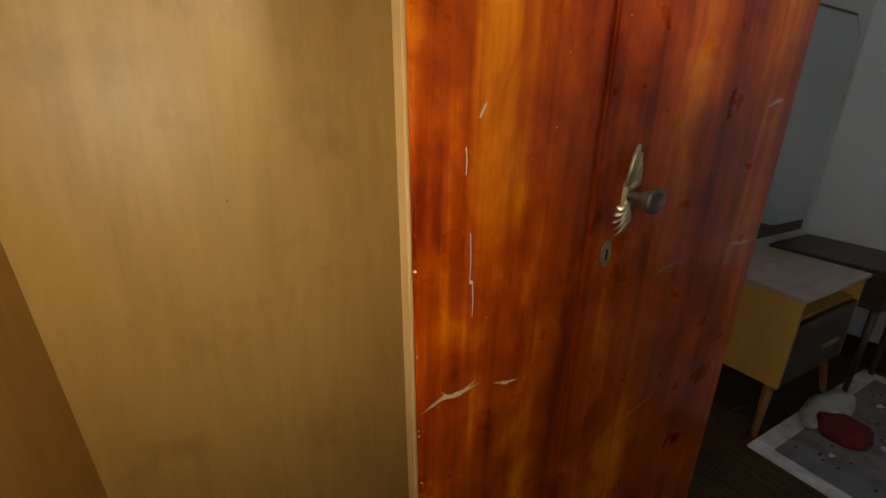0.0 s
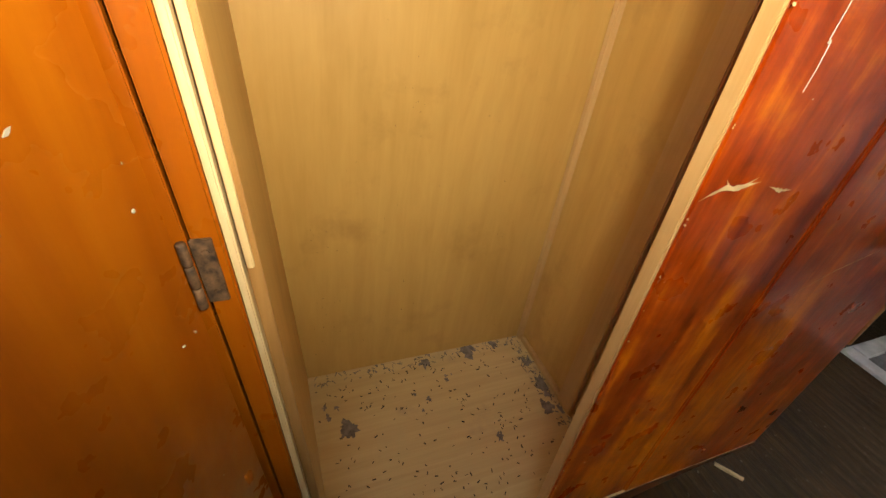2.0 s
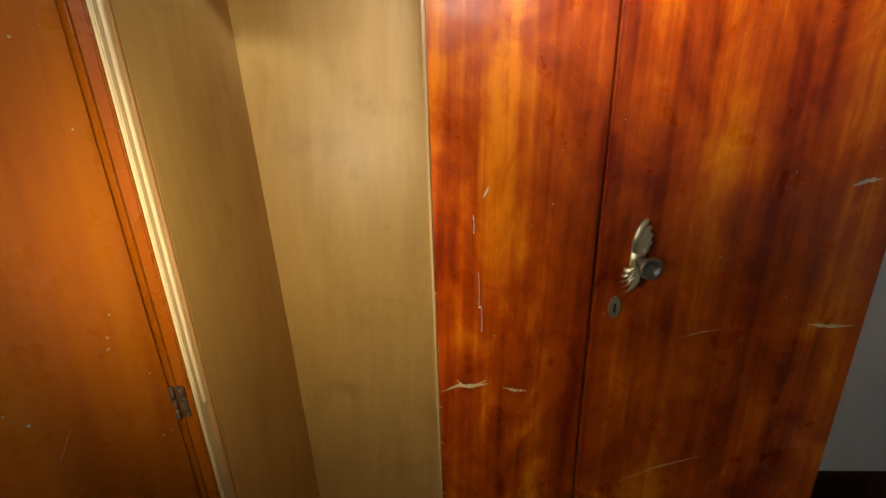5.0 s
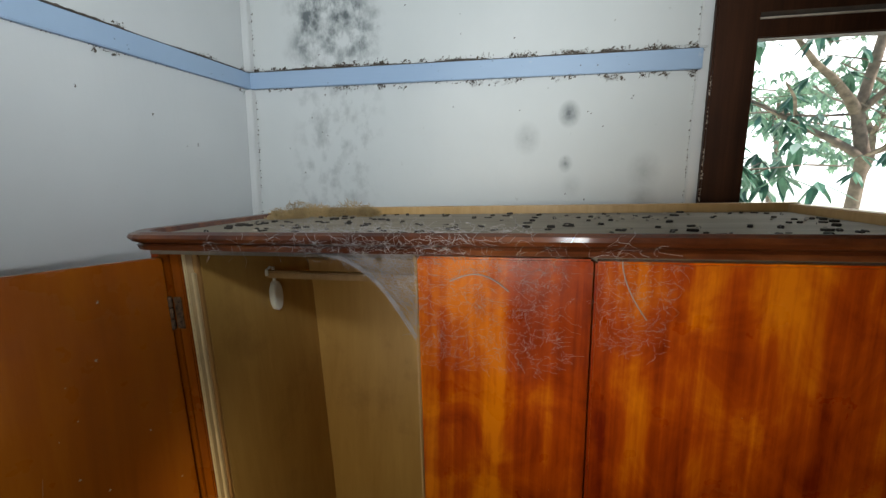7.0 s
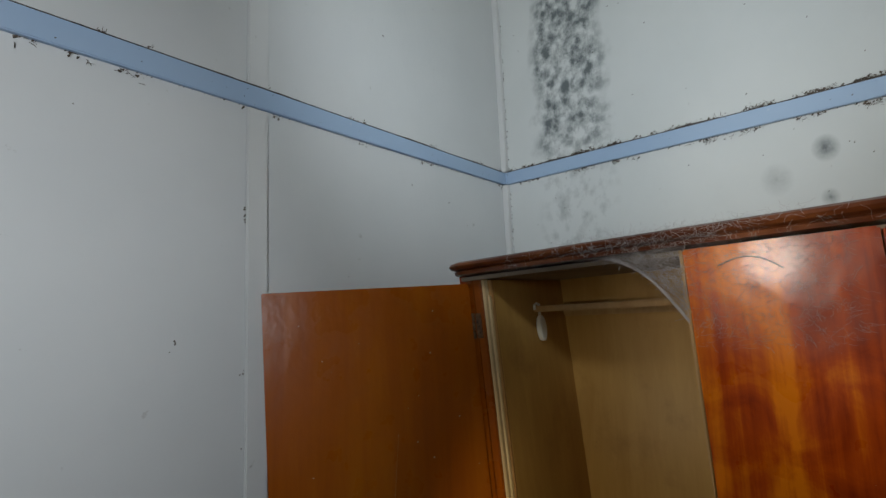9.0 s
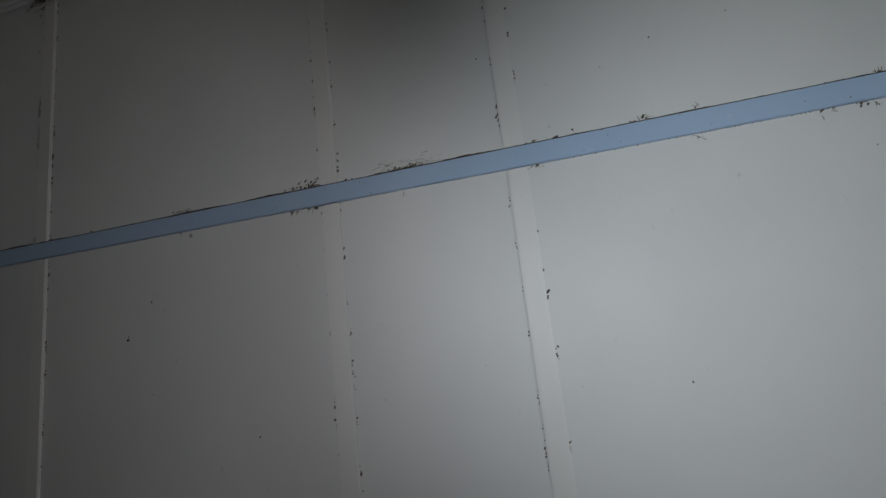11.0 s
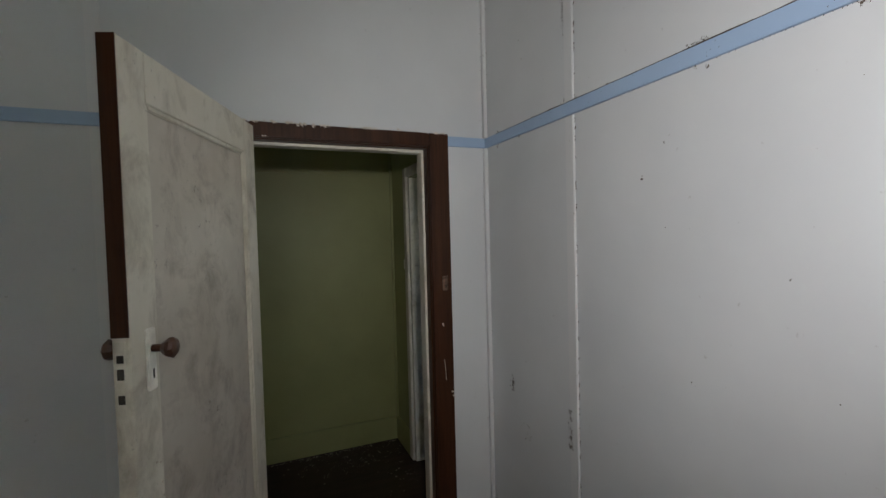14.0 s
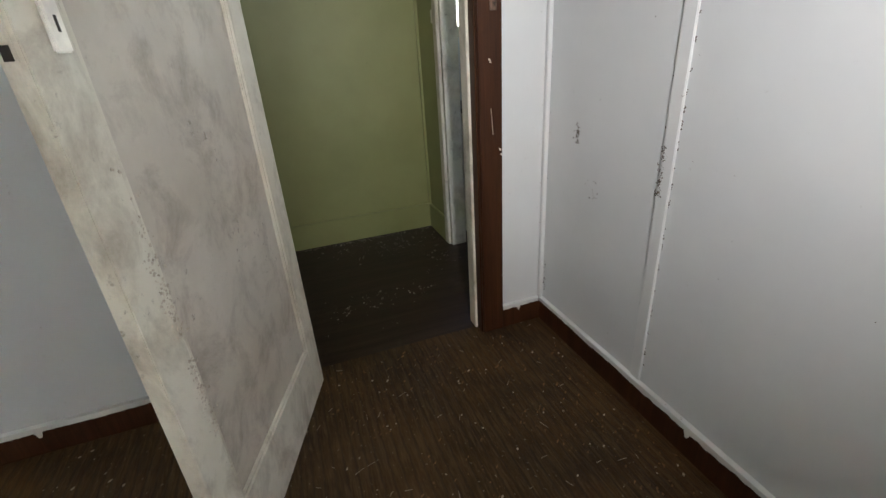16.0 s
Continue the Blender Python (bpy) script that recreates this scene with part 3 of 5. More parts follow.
part("divider", boxes((IX1, IX1 + 0.014, FY + 0.021, IY - 0.0005, 0.16, TZ - 0.002)), PLY, wr, "plywood partition")
part("base_board", boxes((BX0 + 0.016, BX1 - 0.021, FY + 0.021, IY - 0.0005, IZ - 0.015, IZ)), PLY_FLOOR, wr, "dusty plywood base with droppings")
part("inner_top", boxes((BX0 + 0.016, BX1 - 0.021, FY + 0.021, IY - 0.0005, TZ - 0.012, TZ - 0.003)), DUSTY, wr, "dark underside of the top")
part("front_panel", boxes((0.7545, 0.9740, FY, FY + 0.02, 0.168, TZ - 0.004), bevel=0.003), SHELLAC, wr, "fixed flame-figured veneer panel")
rd = part("wardrobe_door", boxes((0.9760, BX1 - 0.001, FY - 0.003, FY + 0.018, 0.168, TZ - 0.006), bevel=0.003), SHELLAC, wr, "closed flame-figured veneer door")
part("hanging_stile", boxes((0.3276, 0.3475, FY + 0.034, FY + 0.058, 0.168, TZ - 0.004), bevel=0.002), DOOR_SHELLAC, wr, "varnished hanging stile")
# Filler added behind the hinge gap, so varnish shows there instead of black.
part("stile_bead", boxes((0.3060, 0.3252, FY + 0.0345, FY + 0.058, 0.168, TZ - 0.004), bevel=0.001), DOOR_SHELLAC, wr, "varnished filler added behind the door gap")
part("stile_edge", boxes((0.348, 0.3545, FY + 0.037, FY + 0.058, 0.168, TZ - 0.004), bevel=0.0015), PALE_PINE, wr, "worn edge of the stile, pale highlight in its colour")
part("stile_fillet", boxes((0.3548, IX0, FY + 0.052, FY + 0.0585, IZ + 0.001, TZ - 0.014), bevel=0.001), STILE_EDGE, wr, "brown fillet beside the lining")
part("panel_edge", boxes((0.7495, 0.754, FY + 0.001, FY + 0.020, 0.168, TZ - 0.004), bevel=0.0015), PLY_STRIP, wr, "chipped pale edge of the panel")
part("panel_backing", boxes((0.785, 0.82, FY + 0.0205, FY + 0.038, IZ + 0.001, TZ - 0.014), bevel=0.002), PLY_STRIP, wr, "pine strip behind the panel")
part("inner_strip", boxes((IX1 - 0.014, IX1 - 0.0005, -0.47, -0.425, IZ + 0.001, TZ - 0.014), bevel=0.002), PLY_STRIP, wr, "pine strip on the partition")
part("inner_strip", boxes((IX1 - 0.014, IX1 - 0.0005, IY - 0.016, IY - 0.001, IZ + 0.001, TZ - 0.014), bevel=0.002), PLY_STRIP, wr, "corner strip")
part("inner_strip", boxes((IX1 - 0.010, IX1 - 0.0005, FY + 0.05, IY - 0.018, IZ + 0.0005, IZ + 0.018), bevel=0.002), PLY_STRIP, wr, "strip along the base")
part("loose_bead", boxes((0.3565, 0.3620, FY + 0.044, FY + 0.0515, 0.820, TZ - 0.05), bevel=0.001), PALE_PINE, wr, "loose bead ending half way down, pale highlight in its colour")
part("rail_batten", boxes((IX0 + 0.001, IX1 - 0.015, IY - 0.014, IY - 0.001, 1.572, 1.606), bevel=0.002), PLY_STRIP, wr, "batten across the back")


def apron():
    """Base board whose lower edge rises in a shallow curve between the feet."""
    bm = bmesh.new()
    n = 28
    rows = []
    for k in range(n + 1):
        u = k / n
        x = BX0 + u * (BX1 - BX0)
        lift = 0.150 - 0.034 * math.sin(math.pi * u) + 0.014 * math.sin(3 * math.pi * u)
        out = FY - 0.004
        rows.append([bm.verts.new((x, y, z)) for y, z in ((out, lift), (out, 0.1672), (FY + 0.02, 0.1672), (FY + 0.02, lift))])
    for a, c in zip(rows, rows[1:]):
        for i in range(4):
            bm.faces.new((a[i], c[i], c[(i + 1) % 4], a[(i + 1) % 4]))
    bm.faces.new(rows[0][::-1])
    bm.faces.new(rows[-1])
    return bm


part("apron", apron(), MOULDING, wr, "curved base apron worn pale below")
for fx in (BX0 + 0.06, BX1 - 0.06):
    for fy in (FY + 0.09, BY - 0.05):
        part("foot", lathe([(0.016, 0.0), (0.024, 0.168)], 12, "z", (fx, fy, 0)), MOULDING, wr, smooth=True)
part("apron_lip", boxes((BX0, BX1, FY - 0.003, FY + 0.0195, 0.1655, 0.1680)), CHIP, wr, "worn pale line above the apron")


def top_board():
    """Moulded top with rounded front corners, swept along its outline."""
    bm = bmesh.new()
    x0, x1, y0, y1, r = 0.282, 1.394, FY - 0.026, BY + 0.01, 0.055
    out = [(x1, y1)]
    for k in range(7):
        a = math.radians(0 - 90 * k / 6)
        out.append((x1 - r + r * math.cos(a), y0 + r + r * math.sin(a)))
    for k in range(7):
        a = math.radians(-90 - 90 * k / 6)
        out.append((x0 + r + r * math.cos(a), y0 + r + r * math.sin(a)))
    out.append((x0, y1))
    cx, cy = (x0 + x1) / 2, (y0 + y1) / 2
    prof = ((0.024, TZ), (0.010, TZ + 0.001), (0.008, TZ + 0.008), (0.013, TZ + 0.011), (0.004, TZ + 0.015), (0.0, TZ + 0.021), (0.002, TZ + 0.027), (0.010, TZ + 0.031), (0.022, TZ + 0.030), (0.026, TZ + 0.020))
    rings = []
    for ins, z in prof:
        ring = []
        for x, y in out:
            dx = max(-1, min(1, (cx - x) / 0.4)) * ins
            dy = max(-1, min(1, (cy - y) / 0.2)) * ins
            ring.append(bm.verts.new((x + dx, y + dy, z)))
        rings.append(ring)
    n = len(out)
    for a, c in zip(rings, rings[1:]):
        for k in range(n):
            bm.faces.new((a[k], a[(k + 1) % n], c[(k + 1) % n], c[k]))
    bm.faces.new(rings[0][::-1])
    bm.faces.new(rings[-1])
    return bm


part("top_board", top_board(), MOULDING, wr, "moulded red-brown top edge", smooth=False)
part("top_dust_board", boxes((0.318, 1.360, FY + 0.012, BY - 0.022, TZ + 0.0203, TZ + 0.0225)), DUSTY, wr, "dusty grey upper face")
part("top_rim", boxes((0.33, 1.385, BY - 0.020, BY + 0.004, TZ + 0.0205, TZ + 0.040), bevel=0.002), PLY_STRIP, wr, "raised back rim")
part("top_rim", boxes((1.361, 1.385, FY + 0.03, BY - 0.0205, TZ + 0.0205, TZ + 0.038), bevel=0.002), PLY_STRIP, wr, "raised end rim")

# the closed door's furniture
kx, kz = 1.032, 1.080
hub = bmesh.new()
box(hub, kx - 0.013, kx + 0.007, FY - 0.0062, FY - 0.003, kz - 0.015, kz + 0.017)
bmesh.ops.bevel(hub, geom=list(hub.edges), offset=0.0015, segments=2, affect="EDGES")
part("back_plate", hub, BRASS, rd, "brass back plate of the knob", smooth=True)
for sgn, size in ((1, 1.0), (-1, 0.82)):
    for i in range(5):
        petal = bmesh.new()
        a0 = math.radians(-6 + 15 * i)
        length = (0.050 - 0.0066 * i) * size
        prev = None
        for k in range(9):
            u = k / 8
            a = a0 + 0.45 * u * u
            r = 0.008 + length * u
            w = 0.0058 * size * math.sin(math.pi * (0.14 + 0.74 * u)) + 0.0008
            c = Vector((kx - 0.006 + sgn * (r * math.sin(a) * 0.60 - 0.002), FY - 0.0045 - 0.005 * math.sin(math.pi * u), kz + sgn * (0.002 + r * math.cos(a * 0.80))))
            across = Vector((math.cos(a), 0, -sgn * math.sin(a)))
            ring = [petal.verts.new(c + across * w * math.cos(t) + Vector((0, -0.7 * w * max(math.sin(t), -0.3), 0))) for t in (0, 0.6, 1.2, 1.9, 2.5, 3.14, 4.7)]
            if prev:
                for q in range(7):
                    petal.faces.new((prev[q], prev[(q + 1) % 7], ring[(q + 1) % 7], ring[q]))
            else:
                petal.faces.new(ring)
            prev = ring
        petal.faces.new(prev)
        part("petal", petal, BRASS, rd, "brass leaf of the back plate", smooth=True)
part("knob", lathe([(0.007, 0.0), (0.0065, -0.010), (0.009, -0.018), (0.0130, -0.028), (0.0155, -0.031), (0.0145, -0.035), (0.010, -0.036), (0.0095, -0.033), (0.002, -0.033)], 22, "y", (kx + 0.001, FY - 0.006, kz - 0.002)), BRONZE, rd, "tapered dark bronze knob", smooth=True)
kh = bmesh.new()
for k in range(16):
    a = 2 * math.pi * k / 16
    kh.verts.new((1.005 + 0.0085 * math.cos(a), FY - 0.0045, 1.009 + 0.017 * math.sin(a)))
kh.verts.ensure_lookup_table()
f0 = kh.faces.new(kh.verts)
ext = bmesh.ops.extrude_face_region(kh, geom=[f0])
bmesh.ops.translate(kh, vec=(0, -0.002, 0), verts=[v for v in ext["geom"] if isinstance(v, bmesh.types.BMVert)])
esc = part("escutcheon", kh, BRASS, rd, "oval brass key escutcheon")
# Dark block on the plate; its colour is the shade inside a keyhole.
part("keyhole", boxes((1.0033, 1.0067, FY - 0.0072, FY - 0.0066, 1.001, 1.015)), DARK_BIT, esc)

# open left door
wh = Vector((0.320, -0.608, 0))
wl = Vector((0.104, -1.013, 0))
wang = math.degrees(math.atan2(wl.y - wh.y, wl.x - wh.x))
od = part("open_door", boxes((0, 0.457, -0.013, 0.0, 0.168, TZ - 0.019), bevel=0.002), DOOR_SHELLAC, wr, "amber varnished inner face of the open door", local=True)
od.matrix_parent_inverse = wr.matrix_world.inverted()
od.matrix_basis = pose(wh.x, wh.y, 0, 0, 0, wang)
for z in (1.572, 0.832):
    hg = part("hinge", boxes((0.3268, 0.3410, FY + 0.0305, FY + 0.0338, z - 0.029, z + 0.029), bevel=0.0008), RUST, wr, "rusty butt hinge")
    for dz in (-0.0205, 0.0, 0.0205):
        part("knuckle", lathe([(0.0030, z + dz - 0.0095), (0.0036, z + dz - 0.008), (0.0036, z + dz + 0.008), (0.0030, z + dz + 0.0095)], 10, "z", (0.3228, FY + 0.0275, 0)), RUST, hg, smooth=True)
    for dz in (-0.018, 0.018):
        part("screw", lathe([(0.0030, 0.0), (0.0026, -0.0008), (0.0006, -0.0009)], 10, "y", (0.335, FY + 0.0304, z + dz)), RUST, hg)
part("hanging_rod", boxes((IX0 + 0.0005, IX1 - 0.0005, -0.409, -0.391, 1.592, 1.608), bevel=0.003), PLY_STRIP, wr, "flat wooden hanging rail")

# ---- things in the shadowed corner beyond the wardrobe ----
def leg_post(top, foot, r0, r1):
    """A tapered leg that leans from its top to its foot."""
    bm = bmesh.new()
    rings = []
    for p, r in ((Vector(foot), r1), (Vector(top), r0)):
        rings.append([bm.verts.new(p + Vector((r * math.cos(2 * math.pi * k / 12), r * math.sin(2 * math.pi * k / 12), 0))) for k in range(12)])
    for k in range(12):
        bm.faces.new((rings[0][k], rings[0][(k + 1) % 12], rings[1][(k + 1) % 12], rings[1][k]))
    bm.faces.new(rings[0][::-1])
    bm.faces.new(rings[1])
    return bm


CX0, CX1, CY0, CY1, CZ0, CZ1 = 2.337, 2.862, -0.418, -0.03, 0.205, 0.556
cab = thing("bedside_cabinet", (2.60, -0.22, 0), "small honey-yellow bedside cabinet with stained top and drawer", "cabinet")
part("side_panel", boxes((CX0, CX0 + 0.018, CY0, CY1, CZ0, CZ1), bevel=0.002), YELLOW, cab)
part("side_panel", boxes((CX1 - 0.018, CX1, CY0, CY1, CZ0, CZ1), bevel=0.002), YELLOW, cab)
part("top", boxes((CX0 - 0.006, CX1 + 0.006, CY0 - 0.010, CY1, CZ1, CZ1 + 0.018), bevel=0.003), DIRTY_TOP, cab, "water-stained pale top")
part("back_panel", boxes((CX0 + 0.018, CX1 - 0.018, CY1 - 0.008, CY1, CZ0, CZ1)), DARK_WOOD, cab)
part("shelf", boxes((CX0 + 0.018, CX1 - 0.018, CY0 + 0.02, CY1 - 0.008, 0.462, 0.475)), YELLOW, cab)
dr = part("drawer_front", boxes((CX0 + 0.019, CX1 - 0.019, CY0 - 0.001, CY0 + 0.016, CZ0 + 0.004, 0.461), bevel=0.002), DARK_WOOD, cab, "dark brown drawer front")
part("handle", boxes((2.61, 2.755, CY0 - 0.014, CY0 - 0.001, 0.310, 0.320), bevel=0.002), BRASS, dr, "slim metal handle")
part("bottom", boxes((CX0 + 0.018, CX1 - 0.018, CY0 + 0.018, CY1 - 0.008, CZ0, CZ0 + 0.012)), YELLOW, cab)
for tx, fx in ((CX0 + 0.045, 2.305), (CX1 - 0.045, 2.885)):
    for ty, fy in ((CY0 + 0.04, CY0 + 0.015), (CY1 - 0.05, CY1 - 0.025)):
        part("leg", leg_post((tx, ty, CZ0), (fx, fy, 0.0), 0.019, 0.011), LEG_WOOD, cab, "splayed orange-brown leg", smooth=True)

dt = thing("low_table", (3.08, -0.28, 0), "low dark brown table with a shallow drawer in the corner", "table")
part("carcase", boxes((2.915, 3.262, -0.48, -0.05, 0.41, 0.562), bevel=0.004), DARK_WOOD, dt)
part("top", boxes((2.90, 3.278, -0.497, -0.04, 0.5625, 0.582), bevel=0.003), DARK_WOOD, dt)
q = part("drawer_front", boxes((2.93, 3.247, -0.492, -0.4805, 0.422, 0.552), bevel=0.003), DARK_WOOD, dt)
part("handle", boxes((3.04, 3.14, -0.506, -0.492, 0.48, 0.49), bevel=0.002), BRASS, q)
for lx in (2.945, 3.232):
    for ly in (-0.455, -0.08):
        part("leg", lathe([(0.010, 0.012 if ly < -0.2 else 0.0), (0.016, 0.41)], 12, "z", (lx, ly, 0)), DARK_WOOD, dt, smooth=True)

MIRROR = nodes_of("old_mirror_glass", 0.08, 1.0)[0]
MIRROR.node_tree.nodes["Principled BSDF"].inputs["Base Color"].default_value = (0.55, 0.57, 0.58, 1)


def plate(x0, x1, z0, z1, cut, y0, y1):
    """An upright plate with clipped upper corners."""
    bm = bmesh.new()
    out = [(x0, z0), (x1, z0), (x1, z1 - cut), (x1 - cut, z1), (x0 + cut, z1), (x0, z1 - cut)]
    a = [bm.verts.new((x, y0, z)) for x, z in out]
    c = [bm.verts.new((x, y1, z)) for x, z in out]
    bm.faces.new(a)
    bm.faces.new(c[::-1])
    for k in range(6):
        bm.faces.new((a[k], a[(k + 1) % 6], c[(k + 1) % 6], c[k]))
    return bm


mr = thing("wall_mirror", (2.98, -0.01, 1.05), "dull old mirror with clipped corners and dark backing", "mirror")
part("backing", plate(2.70, 3.262, 0.60, 1.578, 0.075, -0.012, -0.001), DARK_WOOD, mr)
part("mirror_glass", plate(2.71, 3.252, 0.655, 1.566, 0.073, -0.016, -0.0125), MIRROR, mr, "dull mirror glass")

RUG = grimy("filthy_grey_rug", (0.12, 0.115, 0.11), (0.22, 0.21, 0.20), (0.030, 0.025, 0.021), 0.95, 0.85, 1.0)
RUG_SPOT = simple("dark_rug_dirt", (0.022, 0.018, 0.015), 0.95)
RUG_EDGE = simple("soiled_white_rug_border", (0.50, 0.49, 0.47), 0.95)
CLOTH_RED = simple("dark_red_felt", (0.13, 0.010, 0.010), 0.95)
CLOTH_WHITE = simple("soiled_white_felt", (0.34, 0.32, 0.29), 0.95)
rug = thing("rug", None, "filthy grey rug with a soiled white border", "rug", m=pose(2.222, -0.42, 0))
part("rug_field", boxes((0.06, 0.98, -1.24, -0.06, 0.0, 0.009), bevel=0.003), RUG, rug, local=True)
for e in ((0.0, 0.06, -1.30, 0.0), (0.98, 1.04, -1.30, 0.0), (0.06, 0.98, -0.06, 0.0), (0.06, 0.98, -1.30, -1.24)):
    part("border", boxes((*e, 0.0, 0.012), bevel=0.004), RUG_EDGE, rug, "soiled white rug border", local=True)
rb = random.Random(21)
for mat, name, label, count, lo, hi in ((RUG_EDGE, "torn_paper", "pale torn scraps on the rug", 46, 0.008, 0.034), (RUG_SPOT, "rug_stains", "dark spots of dirt on the rug", 170, 0.004, 0.014)):
    bm = bmesh.new()
    for _ in range(count):
        x, y = rb.uniform(0.07, 0.97), -rb.uniform(0.05, 1.2)
        r, n = rb.uniform(lo, hi), rb.randint(5, 8)
        o = rb.uniform(0, 6.28)
        rim = [bm.verts.new((x + r * rb.uniform(0.4, 1.1) * math.cos(o + 6.28 * k / n), y + 0.6 * r * rb.uniform(0.4, 1.1) * math.sin(o + 6.28 * k / n), 0.0098 + rb.uniform(0, 0.002))) for k in range(n)]
        bm.faces.new(rim)
    ob = solo(name, bm, mat, label, "litter", kind="stuff")
    ob.matrix_world = pose(2.222, -0.42, 0)


def lump(cx, cy, z, rx, ry, rz, seed):
    bm = bmesh.new()
    bmesh.ops.create_icosphere(bm, subdivisions=3, radius=1.0)
    for v in bm.verts:
        n = noise.noise(v.co * 1.7 + Vector((seed, 0, 0))) * 0.28
        v.co = Vector((cx + v.co.x * rx * (1 + n), cy + v.co.y * ry * (1 + n), z + max(v.co.z, -0.35) * rz * (1 + n) + 0.35 * rz))
    return bm


hat = thing("cloth_hat", (2.66, -0.52, 0.01), "red and white felt hat lying on the rug", "hat")
part("crown", lump(2.60, -0.57, 0.011, 0.075, 0.085, 0.055, 2.0), CLOTH_RED, hat, "dark red felt", smooth=True)
part("brim", lump(2.72, -0.475, 0.011, 0.19, 0.06, 0.045, 5.0), CLOTH_WHITE, hat, "soiled white felt", smooth=True)
cbm = bmesh.new()
strand(cbm, [Vector((2.36 + 0.13 * math.cos(a) + 0.02 * math.sin(3 * a), -0.335 + 0.055 * math.sin(a), 0.006)) for a in [k * 0.35 for k in range(22)]], 0.004, 6)
solo("power_cable", cbm, DARK_BIT, "black electric cable coiled on the floor", "cable", smooth=True)


# ---- outside ----
# Grass is bleached far past its own colour to hold the outdoor glare.
GRASS = simple("glare_bleached_grass", (0.68, 0.72, 0.60), 0.9, 0, 0.2, 3)
LEAF = simple("glossy_green_leaf", (0.060, 0.165, 0.10), 0.32, 0, 0.5, 6)
# Far leaves are paler than LEAF: bright haze of distance put into the colour.
FAR_LEAF = simple("hazed_far_foliage", (0.24, 0.38, 0.26), 0.7, 0, 0.4, 2)
BARK = simple("grey_brown_bark", (0.20, 0.15, 0.11), 0.9, 0, 0.4, 14)
setting("ground", boxes((-400, 400, -400, 600, -0.75, -0.70)), GRASS, "sunlit grass outside the window, glare in its colour")

# Glowing plane added so the sky beyond the window burns out white.
SKY_GLOW = nodes_of("glowing_white_backdrop", 1.0)[0]
SKY_GLOW.node_tree.nodes["Principled BSDF"].inputs["Emission Color"].default_value = (0.93, 0.98, 1.0, 1)
SKY_GLOW.node_tree.nodes["Principled BSDF"].inputs["Emission Strength"].default_value = 1.3
setting("backdrop", boxes((-150, 250, 90, 90.5, -0.7, 120)), SKY_GLOW, "glowing white plane added as burnt-out sky behind the garden")


def leaf_quad(bm, p, d, up, length, width):
    d = d.normalized()
    s = d.cross(up)
    s = s.normalized() if s.length > 1e-6 else Vector((1, 0, 0))
    n = s.cross(d)
    pts = [p, p + d * length * 0.35 + s * width * 0.5 - n * 0.006, p + d * length * 0.75 + s * width * 0.32 - n * 0.018, p + d * length - n * 0.035,
           p + d * length * 0.75 - s * width * 0.32 - n * 0.018, p + d * length * 0.35 - s * width * 0.5 - n * 0.006]
    mid = [p + d * length * 0.35 - n * 0.014, p + d * length * 0.75 - n * 0.026]
    v = [bm.verts.new(q) for q in pts] + [bm.verts.new(q) for q in mid]
    for f in ((0, 1, 6), (1, 2, 7, 6), (2, 3, 7), (3, 4, 7), (4, 5, 6, 7), (5, 0, 6)):
        bm.faces.new([v[i] for i in f])


rnd = random.Random(4)


def tree(base, height, limbs, spread, leaf_len, count, mat_leaf, label, lean=(0, 0), drop=-0.8):
    t = thing("tree", base, label, "tree", "trees outside the window")
    tr, cr = bmesh.new(), bmesh.new()
    b = Vector(base)
    top = b + Vector((lean[0], lean[1], height))

    def limb(p, q, r0, r1, n=6):
        pts, prev = [], None
        for k in range(n + 1):
            u = k / n
            w = p.lerp(q, u) + Vector((rnd.uniform(-1, 1), rnd.uniform(-1, 1), rnd.uniform(-1, 1))) * 0.05 * (q - p).length * (0.5 if 0 < k < n else 0)
            r = r0 + (r1 - r0) * u
            ring = [tr.verts.new(w + Vector((r * math.cos(a), r * math.sin(a), 0.3 * r * math.cos(a)))) for a in [2 * math.pi * s / 8 for s in range(8)]]
            if prev:
                for s in range(8):
                    tr.faces.new((prev[s], prev[(s + 1) % 8], ring[(s + 1) % 8], ring[s]))
            prev = ring
            pts.append(w)
        return pts

    trunk = limb(b, top, height * 0.022, height * 0.011, 8)
    tips = []
    for k in range(limbs):
        s = trunk[rnd.randint(5, 8)]
        a = 2 * math.pi * (k + rnd.random()) / limbs
        e = s + Vector((math.cos(a) * spread * rnd.uniform(0.5, 1), math.sin(a) * spread * rnd.uniform(0.5, 1), rnd.uniform(0.02, 0.5) * height * 0.5))
        pts = limb(s, e, height * 0.014, height * 0.004, 5)
        tips += pts[2:]
        for j in range(3):
            o = pts[rnd.randint(2, 5)]
            e2 = o + Vector((rnd.uniform(-1, 1), rnd.uniform(-1, 1), rnd.uniform(-0.4, 0.6))) * spread * 0.4
            tips += limb(o, e2, height * 0.006, height * 0.002, 3)[1:]
    for k in range(count):
        o = rnd.choice(tips) + Vector((rnd.gauss(0, 1), rnd.gauss(0, 1), rnd.gauss(0, 1))) * spread * 0.07
        for j in range(5):
            a = rnd.uniform(0, 2 * math.pi)
            d = Vector((math.cos(a), math.sin(a), rnd.uniform(drop - 0.5, drop + 0.7)))
            leaf_quad(cr, o, d, Vector((0, 0, 1)), leaf_len * rnd.uniform(0.7, 1.2), leaf_len * 0.28)
    part("trunk", tr, BARK, t, "grey-brown bark", smooth=True)
    part("crown", cr, mat_leaf, t, "drooping green leaves")
    return t


